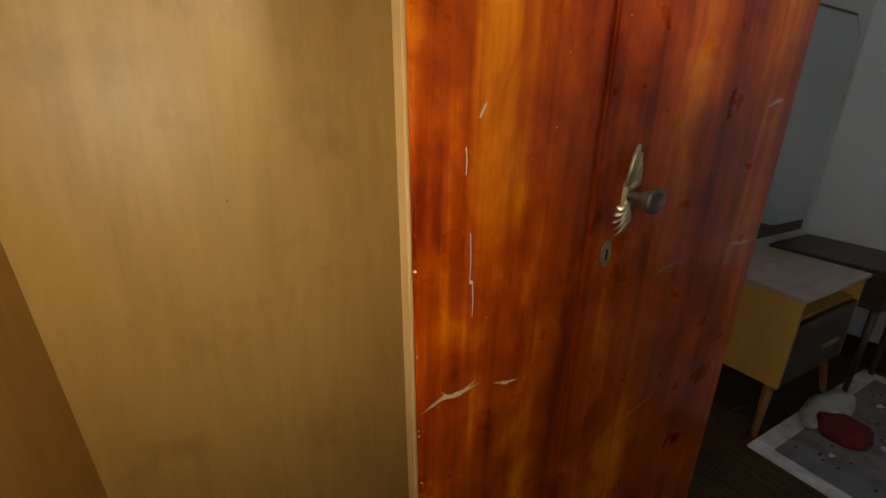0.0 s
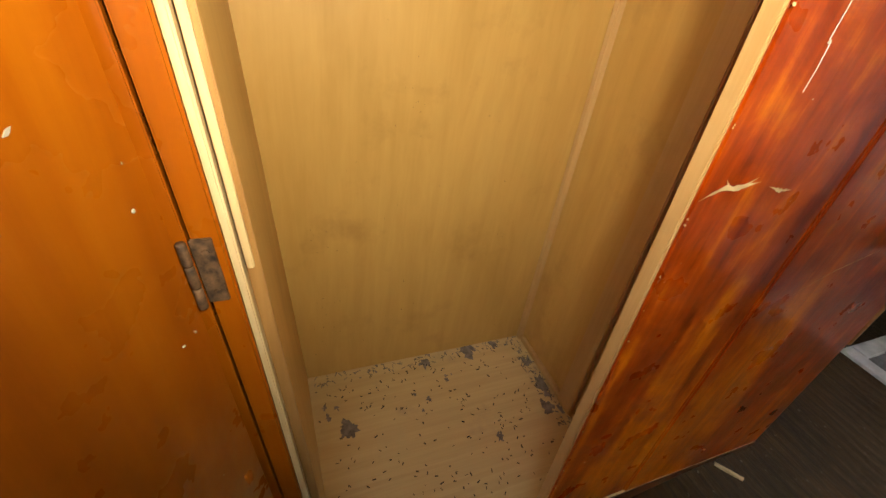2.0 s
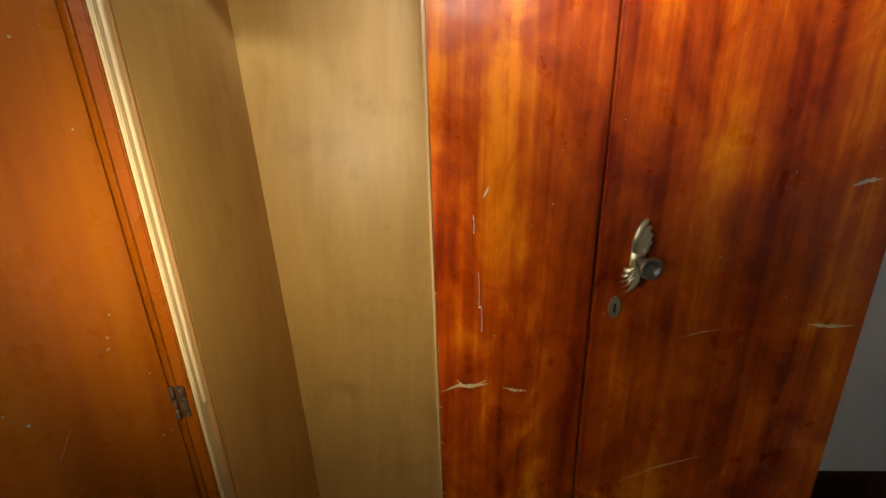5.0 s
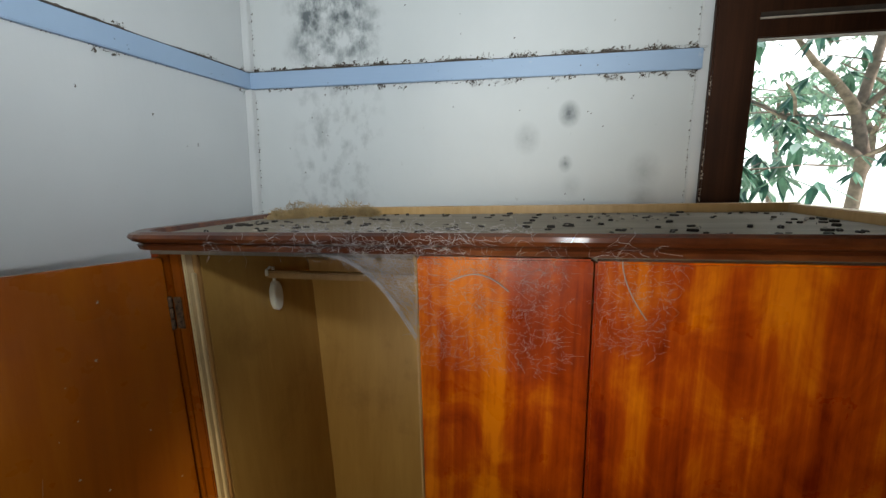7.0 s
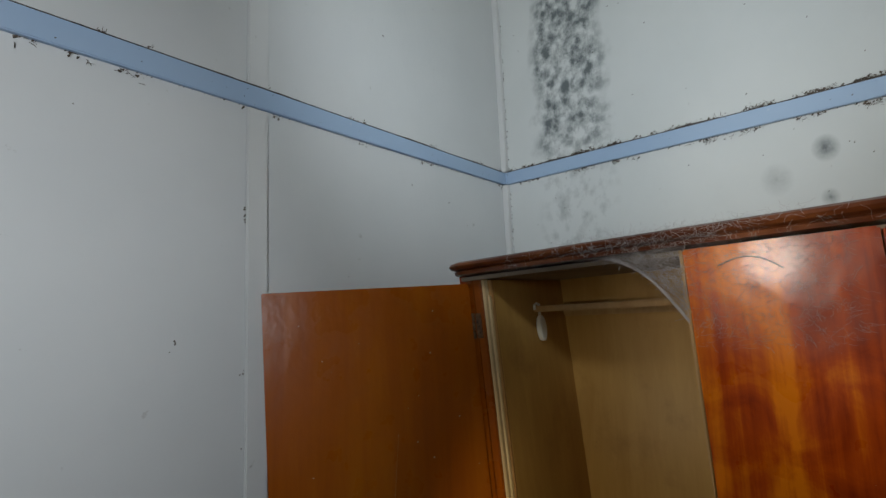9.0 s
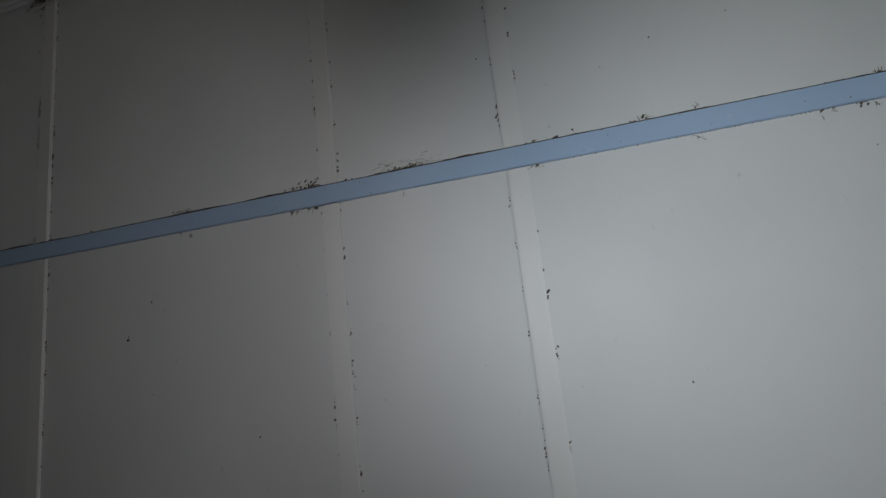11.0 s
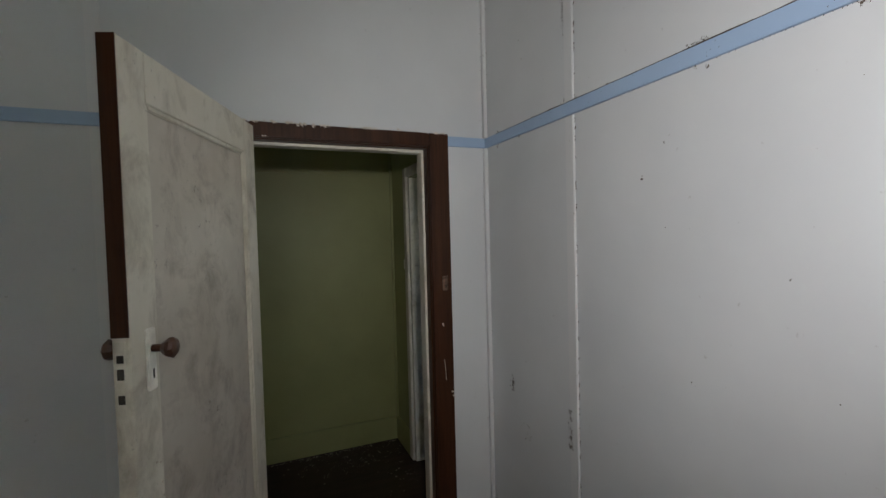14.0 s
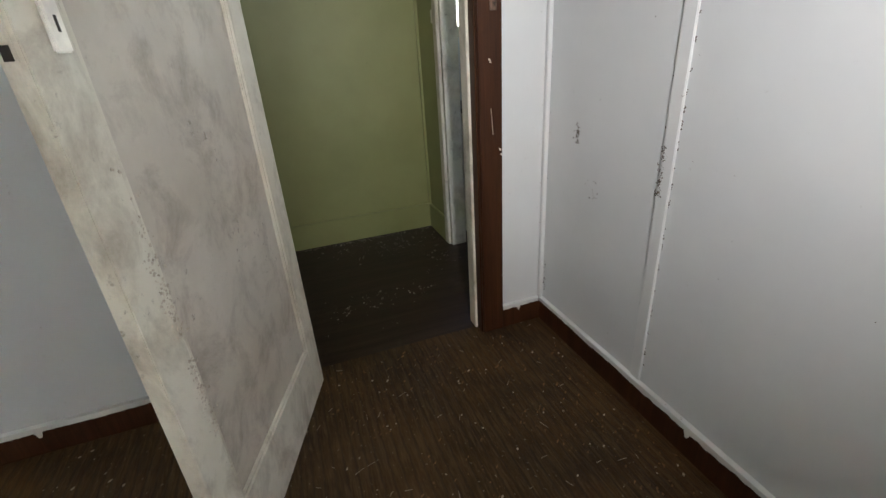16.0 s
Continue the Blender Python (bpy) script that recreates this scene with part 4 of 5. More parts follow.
tree((3.0, 2.7, -0.7), 3.4, 9, 1.25, 0.23, 150, LEAF, "leaning tree with long drooping green leaves", (-1.7, -0.2), -0.9)
tree((3.9, 4.4, -0.7), 4.2, 8, 1.7, 0.22, 90, LEAF, "thick-trunked tree with long green leaves", (0.2, 0), -0.9)
tree((7.6, 11.0, -0.7), 4.6, 10, 2.6, 0.26, 420, FAR_LEAF, "far leafy tree standing on sunlit grass, haze in its leaf colour", (0.2, 0))
tree((8.4, 17.0, -0.7), 5.5, 10, 3.4, 0.32, 420, FAR_LEAF, "far leafy tree in the garden, haze in its leaf colour", (0, 0))


# ---- cobwebs, droppings, dirt and scratches ----
RACKED = []
rd2 = random.Random(11)


def web_strands(bm, pick, count, length, r, wild=0.6, steps=4):
    """Short wandering threads; pick() gives a start point, threads drift in x and z."""
    for _ in range(count):
        p = pick()
        if p is None:
            continue
        a = rd2.uniform(0, 2 * math.pi)
        pts = [p]
        step = rd2.uniform(0.4, 1.0) * length / steps
        for _k in range(steps):
            a += rd2.gauss(0, wild)
            q = pts[-1] + Vector((math.cos(a) * step, rd2.gauss(0, 0.0008), math.sin(a) * step * 0.8))
            pts.append(q)
        strand(bm, pts, r * rd2.uniform(0.6, 1.2))


def arc_z(x):
    """Lower hem of the sheet web, from the moulding down to the panel's edge."""
    u = max(0.0, min(1.0, (x - 0.57) / 0.180))
    return TZ + 0.002 - 0.125 * u ** 3.2


def in_sheet():
    x = 0.57 + 0.184 * rd2.random() ** 0.6
    lo = arc_z(x)
    z = rd2.uniform(lo, TZ + 0.008)
    return Vector((x, FY - 0.006 + 0.006 * math.sin(9 * x + 20 * z), z))


def on_panel():
    x = rd2.uniform(0.757, 0.945)
    z = TZ - 0.004 - 0.16 * rd2.random() ** 1.3
    if rd2.random() < 0.35 * abs(x - 0.85) / 0.1:
        return None
    return Vector((x, FY - 0.003 - 0.006 * rd2.random(), z))


def on_door():
    x = rd2.uniform(0.979, 1.07)
    z = TZ - 0.006 - 0.12 * rd2.random() ** 1.2
    if x - 0.979 > 0.09 - 0.25 * (TZ - z - 0.05):
        return None
    return Vector((x, FY - 0.006 - 0.004 * rd2.random(), z))


def on_mould():
    x = rd2.choice((rd2.uniform(0.45, 1.05), rd2.uniform(0.60, 0.85)))
    return Vector((x, FY - 0.028 - 0.002 * rd2.random(), TZ + rd2.uniform(0.002, 0.024)))


def on_top():
    return Vector((rd2.uniform(0.56, 0.90), FY - 0.018 + 0.03 * rd2.random(), TZ + 0.0325))


web = bmesh.new()
web_strands(web, in_sheet, 1100, 0.022, 0.00018, 0.8)
for k in range(14):
    u = rd2.uniform(-0.004, 0.004)
    hem = [Vector((x, FY - 0.006 + u, arc_z(x) + u * 0.6 + rd2.gauss(0, 0.0006))) for x in [0.50 + 0.253 * i / 16 for i in range(17)]]
    strand(web, hem, 0.0003)
for k in range(50):
    x = 0.54 + 0.21 * rd2.random()
    a, c = Vector((x, FY - 0.008, TZ + 0.004)), Vector((0.752, FY - 0.004, TZ - 0.012 - 0.11 * rd2.random()))
    m = (a + c) / 2 + Vector((rd2.gauss(0, 0.008), 0, rd2.gauss(0, 0.008) - 0.006))
    line = [a, a.lerp(m, 0.6), m, m.lerp(c, 0.5), c]
    for p in line:
        p.z = max(p.z, arc_z(p.x) + 0.001)
    strand(web, line, 0.0002)
RACKED.append(solo("cobweb", web, WEB, "dense grey cobweb sheet under the wardrobe top", "cobweb", kind="stuff"))
web2 = bmesh.new()
web_strands(web2, on_panel, 900, 0.026, 0.00012, 0.55)
web_strands(web2, on_door, 260, 0.024, 0.00012, 0.55)
web_strands(web2, on_mould, 240, 0.035, 0.00022, 0.5)
web_strands(web2, on_top, 260, 0.03, 0.00022, 0.7)
strand(web2, [Vector((0.80 + 0.075 * u, FY - 0.006, 1.655 + 0.012 * math.sin(math.pi * u) - 0.012 * u ** 3)) for u in [k / 12 for k in range(13)]], 0.0009, 5)
strand(web2, [Vector((1.005 + 0.03 * u ** 1.7, FY - 0.007, TZ - 0.004 - 0.075 * u)) for u in [k / 10 for k in range(11)]], 0.0007, 5)
RACKED.append(solo("cobweb", web2, WEB, "thin grey web threads over the veneer", "cobweb", kind="stuff"))


def pellet(bm, p, length, r, yaw, tilt=0.0):
    d = Vector((math.cos(yaw) * math.cos(tilt), math.sin(yaw) * math.cos(tilt), math.sin(tilt)))
    strand(bm, [p - d * length * 0.5, p - d * length * 0.3, p + d * length * 0.3, p + d * length * 0.5], r, 5)


def scatter_pellets(name, material, label, count, x0, x1, y0, y1, z, size=0.006, thick=0.0016, bias=1.0):
    bm = bmesh.new()
    for _ in range(count):
        x = x0 + (x1 - x0) * rd2.random()
        y = y0 + (y1 - y0) * rd2.random() ** bias
        r = thick * rd2.uniform(0.5, 1.2)
        pellet(bm, Vector((x, y, z + r * 0.8)), size * rd2.uniform(0.5, 1.6), r, rd2.uniform(0, 6.28))
    return solo(name, bm, material, label, "droppings", kind="stuff")


RACKED.append(scatter_pellets("droppings", DARK_BIT, "dark droppings on the wardrobe top", 170, 0.36, 1.35, FY + 0.02, BY - 0.03, TZ + 0.0225, 0.010, 0.0024))
RACKED.append(scatter_pellets("droppings", DARK_BIT, "dark droppings on the wardrobe base", 330, IX0 + 0.01, IX1 - 0.02, FY + 0.03, IY - 0.01, IZ, 0.005, 0.0012))
RACKED.append(scatter_pellets("paint_flakes", PALE_BIT, "pale flakes among the dust on the wardrobe top", 60, 0.36, 1.35, FY + 0.02, BY - 0.03, TZ + 0.0225, 0.005, 0.0018))
RACKED.append(scatter_pellets("dust_rolls", simple("grey_dust", (0.17, 0.145, 0.12), 0.95), "grey dust along the edges of the base", 110, IX1 - 0.05, IX1 - 0.012, FY + 0.05, IY - 0.01, IZ, 0.008, 0.0013))
RACKED.append(scatter_pellets("dust_rolls", simple("grey_dust_fine", (0.17, 0.145, 0.12), 0.95), "grey dust along the back of the base", 90, IX0 + 0.01, IX1 - 0.02, IY - 0.03, IY - 0.004, IZ, 0.008, 0.0012))

nest = bmesh.new()
CLUMPS = ((0.39, -0.28, 0.028), (0.43, -0.27, 0.020), (0.505, -0.265, 0.025), (0.465, -0.27, 0.015), (0.37, -0.34, 0.015), (0.545, -0.27, 0.015), (0.40, -0.32, 0.013))
for _ in range(2600):
    cx, cy, r = rd2.choice(CLUMPS)
    d = Vector((rd2.gauss(0, 1), rd2.gauss(0, 1), abs(rd2.gauss(0, 1)))).normalized()
    p = Vector((cx, cy, TZ + 0.024)) + Vector((d.x * 1.25, d.y, d.z)) * r * rd2.uniform(0.45, 1.35)
    pts = [p]
    for k in range(4):
        d = (d + Vector((rd2.gauss(0, 0.9), rd2.gauss(0, 0.9), rd2.gauss(0, 0.8)))).normalized()
        q = pts[-1] + d * 0.0032
        q.z = max(q.z, TZ + 0.0235)
        pts.append(q)
    strand(nest, pts, 0.0005)
RACKED.append(solo("nest_fibres", nest, NEST, "straw-coloured fibre nest on the wardrobe top", "nest", kind="stuff"))

# white oval air freshener on the hanging rail
fr = thing("air_freshener", (0.374, -0.388, 1.548), "cream plastic oval hanging from the wardrobe rail", "air freshener")
ov = bmesh.new()
rows_ = []
for y, s in ((-0.436, 0.8), (-0.434, 1.0), (-0.424, 1.0), (-0.422, 0.8)):
    rows_.append([ov.verts.new((0.374 + 0.0 * y + (y + 0.43), -0.39 + 0.017 * s * math.cos(a), 1.549 + 0.033 * s * math.sin(a))) for a in [2 * math.pi * k / 24 for k in range(24)]])
for a, c in zip(rows_, rows_[1:]):
    for k in range(24):
        ov.faces.new((a[k], a[(k + 1) % 24], c[(k + 1) % 24], c[k]))
ov.faces.new(rows_[0])
ov.faces.new(rows_[-1][::-1])
part("body", ov, PLASTIC, fr, smooth=False)
hk = bmesh.new()
strand(hk, [Vector((0.374, -0.39, 1.577)), Vector((0.374, -0.389, 1.588)), Vector((0.374, -0.389, 1.613)), Vector((0.374, -0.400, 1.615)), Vector((0.374, -0.412, 1.611)), Vector((0.374, -0.413, 1.598))], 0.0035, 6)
part("hook", hk, PLASTIC, fr)


def flake(bm, p, n, size, stretch=1.0):
    """A small ragged chip lying against a surface with normal n."""
    u = n.orthogonal().normalized()
    w = n.cross(u)
    a0 = rd2.uniform(0, 6.28)
    k = rd2.randint(5, 7)
    ring = [p + (u * math.cos(a0 + 6.28 * i / k) * stretch + w * math.sin(a0 + 6.28 * i / k)) * size * rd2.uniform(0.45, 1.1) for i in range(k)]
    lo = [bm.verts.new(q) for q in ring]
    hi = [bm.verts.new(q + n * size * rd2.uniform(0.1, 0.35)) for q in ring]
    bm.faces.new(hi)
    for i in range(k):
        bm.faces.new((lo[i], lo[(i + 1) % k], hi[(i + 1) % k], hi[i]))


def rail_dirt(name, label, spots, at, n, count):
    """Dirt along a rail: clusters at the given places plus a thin scatter."""
    bm = bmesh.new()
    lo, hi = min(s for s, _ in spots), max(s for s, _ in spots)
    for _ in range(count):
        if rd2.random() < 0.85:
            s, w = rd2.choice(spots)
            s = rd2.gauss(s, w)
        else:
            s = rd2.uniform(lo, hi)
        if not lo <= s <= hi:
            continue
        above = rd2.random() < 0.80
        dz = abs(rd2.gauss(0, 0.0035))
        z = RZ1 + 0.001 + dz if above else RZ0 - 0.001 - dz * 1.3
        for _k in range(rd2.randint(3, 8)):
            p = at(s + rd2.gauss(0, 0.006), z + rd2.gauss(0, 0.004)) + n * 0.001
            if rd2.random() < 0.45:
                d = Vector((rd2.gauss(0, 1), rd2.gauss(0, 1), rd2.gauss(0, 1))) * 0.003
                d -= n * d.dot(n) * 0.8
                strand(bm, [p, p + d + n * 0.001, p + d * 1.8], rd2.uniform(0.0003, 0.0007))
            else:
                flake(bm, p, n, rd2.uniform(0.0010, 0.0034), rd2.uniform(0.5, 2.2))
    for k in range(int((hi - lo) * 130)):
        s = lo + (hi - lo) * k / ((hi - lo) * 130)
        flake(bm, at(s + rd2.gauss(0, 0.004), RZ1 + 0.0005), n, rd2.uniform(0.0006, 0.0022), 2.4)
        if rd2.random() < 0.5:
            flake(bm, at(s, RZ0 - 0.0005), n, rd2.uniform(0.0006, 0.0014), 2.0)
    prev = None
    for k in range(int((hi - lo) * 160)):
        s = lo + (hi - lo) * k / ((hi - lo) * 160)
        t = 0.0014 + 0.0040 * max(0.0, noise.noise(Vector((s * 7, 2.2, 0))) + 0.15) + 0.0012 * noise.noise(Vector((s * 70, 0.2, 0)))
        ring = [bm.verts.new(at(s, RZ1 + 0.0002) + n * 0.0004), bm.verts.new(at(s, RZ1 + 0.0002) + n * (RT + 0.0006)), bm.verts.new(at(s, RZ1 + t) + n * (RT - 0.002)), bm.verts.new(at(s, RZ1 + 2.2 * t) + n * 0.0006)]
        if prev:
            for q in range(3):
                bm.faces.new((prev[q], prev[q + 1], ring[q + 1], ring[q]))
        prev = ring
    for _ in range(int((hi - lo) * 22)):
        s = rd2.uniform(lo, hi)
        flake(bm, at(s, rd2.uniform(RZ0, RZ1)) + n * (RT + 0.0005), n, rd2.uniform(0.0005, 0.0014), 1.5)
    solo(name, bm, DARK_DIRT, label, "dirt", kind="stuff")


DARK_DIRT = simple("brown_insect_dirt", (0.085, 0.066, 0.050), 0.9, 0, 0.5, 60)
rail_dirt("rail_dirt", "brown insect dirt along the rail",
          [(0.02, 0.012), (0.11, 0.015), (0.295, 0.02), (0.33, 0.02), (0.42, 0.015), (0.66, 0.03), (0.82, 0.025), (0.95, 0.02), (1.045, 0.012), (1.13, 0.02), (1.235, 0.01)],
          lambda s, z: Vector((s, -0.001, z)), Vector((0, -1, 0)), 400)
rail_dirt("rail_dirt", "brown insect dirt along the rail",
          [(-3.9, 0.01), (-3.35, 0.01), (-2.86, 0.03), (-2.54, 0.05), (-2.48, 0.02), (-2.22, 0.05), (-1.92, 0.03), (-1.70, 0.04), (-1.30, 0.04), (-0.98, 0.02), (-0.70, 0.03), (-0.45, 0.03), (-0.18, 0.03), (-0.02, 0.01)],
          lambda s, z: Vector((0.001, s, z)), Vector((1, 0, 0)), 150)

# dark nail stains and dirt down the battens, blots on the walls
bd = bmesh.new()
for yc, w in ((-1.0, 0.2), (-1.97, 0.8), (-2.43, 1.0), (-3.377, 0.95)):
    for side in (-0.0245, 0.0245):
        z = 0.16
        while z < ZC - 0.05:
            z += rd2.uniform(0.008, 0.11)
            if rd2.random() < w and not RZ0 - 0.01 < z < RZ1 + 0.01:
                for k in range(rd2.randint(1, 5)):
                    flake(bd, Vector((0.0008, yc + side + rd2.gauss(0, 0.0016), z + k * rd2.uniform(0.002, 0.008))), Vector((1, 0, 0)), rd2.uniform(0.0011, 0.0040), rd2.uniform(0.5, 1.8))
for k in range(70):
    z = rd2.uniform(1.5, ZC)
    flake(bd, Vector((0.0235 + rd2.gauss(0, 0.001), -0.0008, z)), Vector((0, -1, 0)), rd2.uniform(0.001, 0.0028), 1.4)
    flake(bd, Vector((1.226 + rd2.gauss(0, 0.001), -0.0008, rd2.uniform(1.6, 2.27))), Vector((0, -1, 0)), rd2.uniform(0.0008, 0.0022), 1.4)
for k in range(40):
    flake(bd, Vector((0.0008, YS + 0.022 + rd2.gauss(0, 0.001), rd2.uniform(0.2, ZC))), Vector((1, 0, 0)), rd2.uniform(0.0008, 0.0022), 1.3)
    flake(bd, Vector((0.022 + rd2.gauss(0, 0.001), YS + 0.0008, rd2.uniform(0.2, ZC))), Vector((0, 1, 0)), rd2.uniform(0.0008, 0.0022), 1.3)
for k in range(60):
    y = rd2.uniform(-3.35, -1.6)
    flake(bd, Vector((0.027 - 0.002, y, ZC - 0.028 - abs(rd2.gauss(0, 0.004)))), Vector((1, 0, 0)), rd2.uniform(0.001, 0.003), 2.2)
for k in range(46):
    flake(bd, Vector((0.001, -3.40 + rd2.gauss(0, 0.02), ZC - 0.03 - abs(rd2.gauss(0, 0.05)))), Vector((1, 0, 0)), rd2.uniform(0.001, 0.003), 1.8)
for k in range(40):
    flake(bd, Vector((0.001, -3.413 + rd2.gauss(0, 0.004), 2.45 + rd2.uniform(-0.06, 0.12))), Vector((1, 0, 0)), rd2.uniform(0.001, 0.003), 1.5)
for z0, z1, y, w, c in ((0.80, 0.95, -3.392, 0.006, 110), (0.89, 0.96, -3.81, 0.007, 50), (0.70, 0.78, -3.70, 0.02, 22), (0.16, 0.30, -3.99, 0.006, 30), (0.70, 0.80, -3.40, 0.003, 24), (1.50, 1.58, -2.453, 0.003, 30), (2.088, 2.11, -2.47, 0.02, 50), (2.088, 2.10, -2.215, 0.02, 50), (2.09, 2.12, -3.40, 0.012, 24)):
    for k in range(c):
        z = z0 + (z1 - z0) * rd2.random() ** 1.6
        flake(bd, Vector((0.0098 if abs(y + 3.377) < 0.022 else 0.0012, rd2.gauss(y, w), z)), Vector((1, 0, 0)), rd2.uniform(0.0008, 0.0032), rd2.uniform(0.6, 2.0))
for k in range(110):
    p = Vector((0.004 + 0.02 * rd2.random(), -3.39 + rd2.gauss(0, 0.028), ZC - 0.028 - abs(rd2.gauss(0, 0.016))))
    d = Vector((rd2.gauss(0, 0.002), rd2.gauss(0, 0.012), rd2.gauss(0, 0.006)))
    strand(bd, [p, p + d, p + d * 1.8 + Vector((0, 0, -0.003))], rd2.uniform(0.0003, 0.0008))
for k in range(90):
    y, z = -3.415 + rd2.gauss(0, 0.006), 2.45 + rd2.gauss(0, 0.06)
    flake(bd, Vector((0.001, y, z)), Vector((1, 0, 0)), rd2.uniform(0.0006, 0.0022), rd2.uniform(0.25, 1.5))
for k in range(60):
    y = rd2.gauss(-2.22, 0.045)
    p = Vector((0.0012, y, RZ1 + 0.004 + abs(rd2.gauss(0, 0.014))))
    d = Vector((0.0002, rd2.gauss(0, 0.006), rd2.gauss(0, 0.003)))
    strand(bd, [p, p + d, p + d * 1.7], rd2.uniform(0.00025, 0.0006))
solo("batten_dirt", bd, DARK_DIRT, "dark nail stains and dirt along the battens", "dirt", kind="stuff")

sp = bmesh.new()
for y, z, r in ((-3.805, 0.93, 0.010), (-3.815, 0.915, 0.006), (-3.06, 1.77, 0.006), (-2.98, 1.86, 0.004), (-2.66, 1.5, 0.004), (-1.70, 1.55, 0.004), (-1.55, 1.20, 0.004), (-0.62, 2.38, 0.004), (-1.15, 1.55, 0.004), (-0.35, 1.92, 0.004), (-0.22, 1.86, 0.004), (-0.52, 1.95, 0.003), (-3.70, 1.05, 0.003), (-2.9, 1.2, 0.003)):
    for k in range(3):
        flake(sp, Vector((0.0006, y + rd2.gauss(0, r * 0.3), z + rd2.gauss(0, r * 0.5))), Vector((1, 0, 0)), r * rd2.uniform(0.35, 0.6), 1.4)
for _ in range(60):
    flake(sp, Vector((0.0006, rd2.uniform(-3.9, -0.1), rd2.uniform(0.2, 2.9))), Vector((1, 0, 0)), rd2.uniform(0.0008, 0.002), 1.4)
    flake(sp, Vector((rd2.uniform(0.05, 1.15), -0.0006, rd2.uniform(1.7, 2.7))), Vector((0, -1, 0)), rd2.uniform(0.0008, 0.0022), 1.8)
for x, z in ((1.60, 0.42), (1.66, 0.50), (1.9, 1.2), (2.05, 0.9)):
    flake(sp, Vector((x, YS + 0.0006, z)), Vector((0, 1, 0)), 0.0028, 1.6)
solo("wall_spots", sp, DARK_DIRT, "small dark spots on the white walls", "dirt", kind="stuff")

# spilled white paint along the skirting's top edge, with drips
def paint_edge(name, s0, s1, at, n):
    bm = bmesh.new()
    prev = None
    k = int((s1 - s0) / 0.008)
    for i in range(k + 1):
        s = s0 + (s1 - s0) * i / k
        low = 0.016 + 0.022 * max(0, noise.noise(Vector((s * 4.0, 3.1, 0)))) + 0.006 * noise.noise(Vector((s * 40, 0, 1)))
        if noise.noise(Vector((s * 34, 7.7, 0))) > 0.60:
            low += 0.022
        ring = [bm.verts.new(q) for q in (at(s, SK + 0.004) + n * 0.001, at(s, SK + 0.003) + n * 0.0195, at(s, SK - low) + n * 0.0185, at(s, SK - low) + n * 0.0155)]
        if prev:
            for q in range(3):
                bm.faces.new((prev[q], prev[q + 1], ring[q + 1], ring[q]))
        prev = ring
    setting(name, bm, BATTEN, "white wall paint run over the skirting edge")


paint_edge("paint_run_west", YS + 0.02, -1.2, lambda s, z: Vector((0, s, z)), Vector((1, 0, 0)))
paint_edge("paint_run_south", 0.022, 0.212, lambda s, z: Vector((s, YS, z)), Vector((0, 1, 0)))
paint_edge("paint_run_south_long", 1.2, XE - 0.03, lambda s, z: Vector((s, YS, z)), Vector((0, 1, 0)))

# chipped paint over the door head, scratches on the frame
ch = bmesh.new()
for k in range(90):
    x = rd2.uniform(0.22, 1.17)
    if noise.noise(Vector((x * 9, 0, 0))) > -0.1:
        flake(ch, Vector((x, YS + 0.021, DZ + 0.072 - abs(rd2.gauss(0, 0.003)))), Vector((0, 1, 0)), rd2.uniform(0.002, 0.006), 1.8)
for k in range(50):
    flake(ch, Vector((0.214 + abs(rd2.gauss(0, 0.0015)), YS + 0.0205, rd2.uniform(0.13, 2.05))), Vector((0, 1, 0)), rd2.uniform(0.001, 0.003), 1.0)
for x, z, r in ((0.265, 1.19, 0.006), (0.262, 1.183, 0.004), (0.225, 0.86, 0.006), (0.22, 0.84, 0.005), (1.02, 2.035, 0.004), (1.03, 2.033, 0.004)):
    flake(ch, Vector((x, YS + 0.0205, z)), Vector((0, 1, 0)), r, 1.3)
strand(ch, [Vector((0.262 - 0.008 * u, YS + 0.021, 1.02 - 0.10 * u)) for u in (0, 0.3, 0.6, 1.0)], 0.0012)
solo("paint_chips", ch, PALE_CHIP, "white paint chips on the brown door frame", "paint chips", kind="stuff")
wc = bmesh.new()
for k in range(260):
    z = rd2.uniform(1.6, 2.26)
    if noise.noise(Vector((z * 16, 1.3, 0))) > 0.05:
        flake(wc, Vector((1.2545 + abs(rd2.gauss(0, 0.0016)), -0.0225, z)), Vector((0, -1, 0)), rd2.uniform(0.0006, 0.0026), rd2.uniform(0.4, 1.0))
for k in range(60):
    flake(wc, Vector((rd2.uniform(1.26, 1.98), -0.0225, 2.281 - abs(rd2.gauss(0, 0.006)))), Vector((0, -1, 0)), rd2.uniform(0.002, 0.006), 1.6)
solo("paint_chips", wc, PALE_CHIP, "white paint chips on the window frame", "paint chips", kind="stuff")

# chips and scratches in the wardrobe veneer
sc = bmesh.new()
NY = Vector((0, -1, 0))


def chip_line(bm, pts, w, y):
    """A ragged scar along pts (x, z) of half width w."""
    up, dn = [], []
    n = 14
    for i in range(n + 1):
        u = i / n * (len(pts) - 1)
        k = min(int(u), len(pts) - 2)
        f = u - k
        x = pts[k][0] * (1 - f) + pts[k + 1][0] * f
        z = pts[k][1] * (1 - f) + pts[k + 1][1] * f
        h = w * math.sin(math.pi * min(0.97, max(0.03, i / n))) * rd2.uniform(0.4, 1.277)
        up.append(bm.verts.new((x, y, z + h)))
        dn.append(bm.verts.new((x, y, z - h * rd2.uniform(0.4, 1))))
    for i in range(n):
        bm.faces.new((up[i], up[i + 1], dn[i + 1], dn[i]))


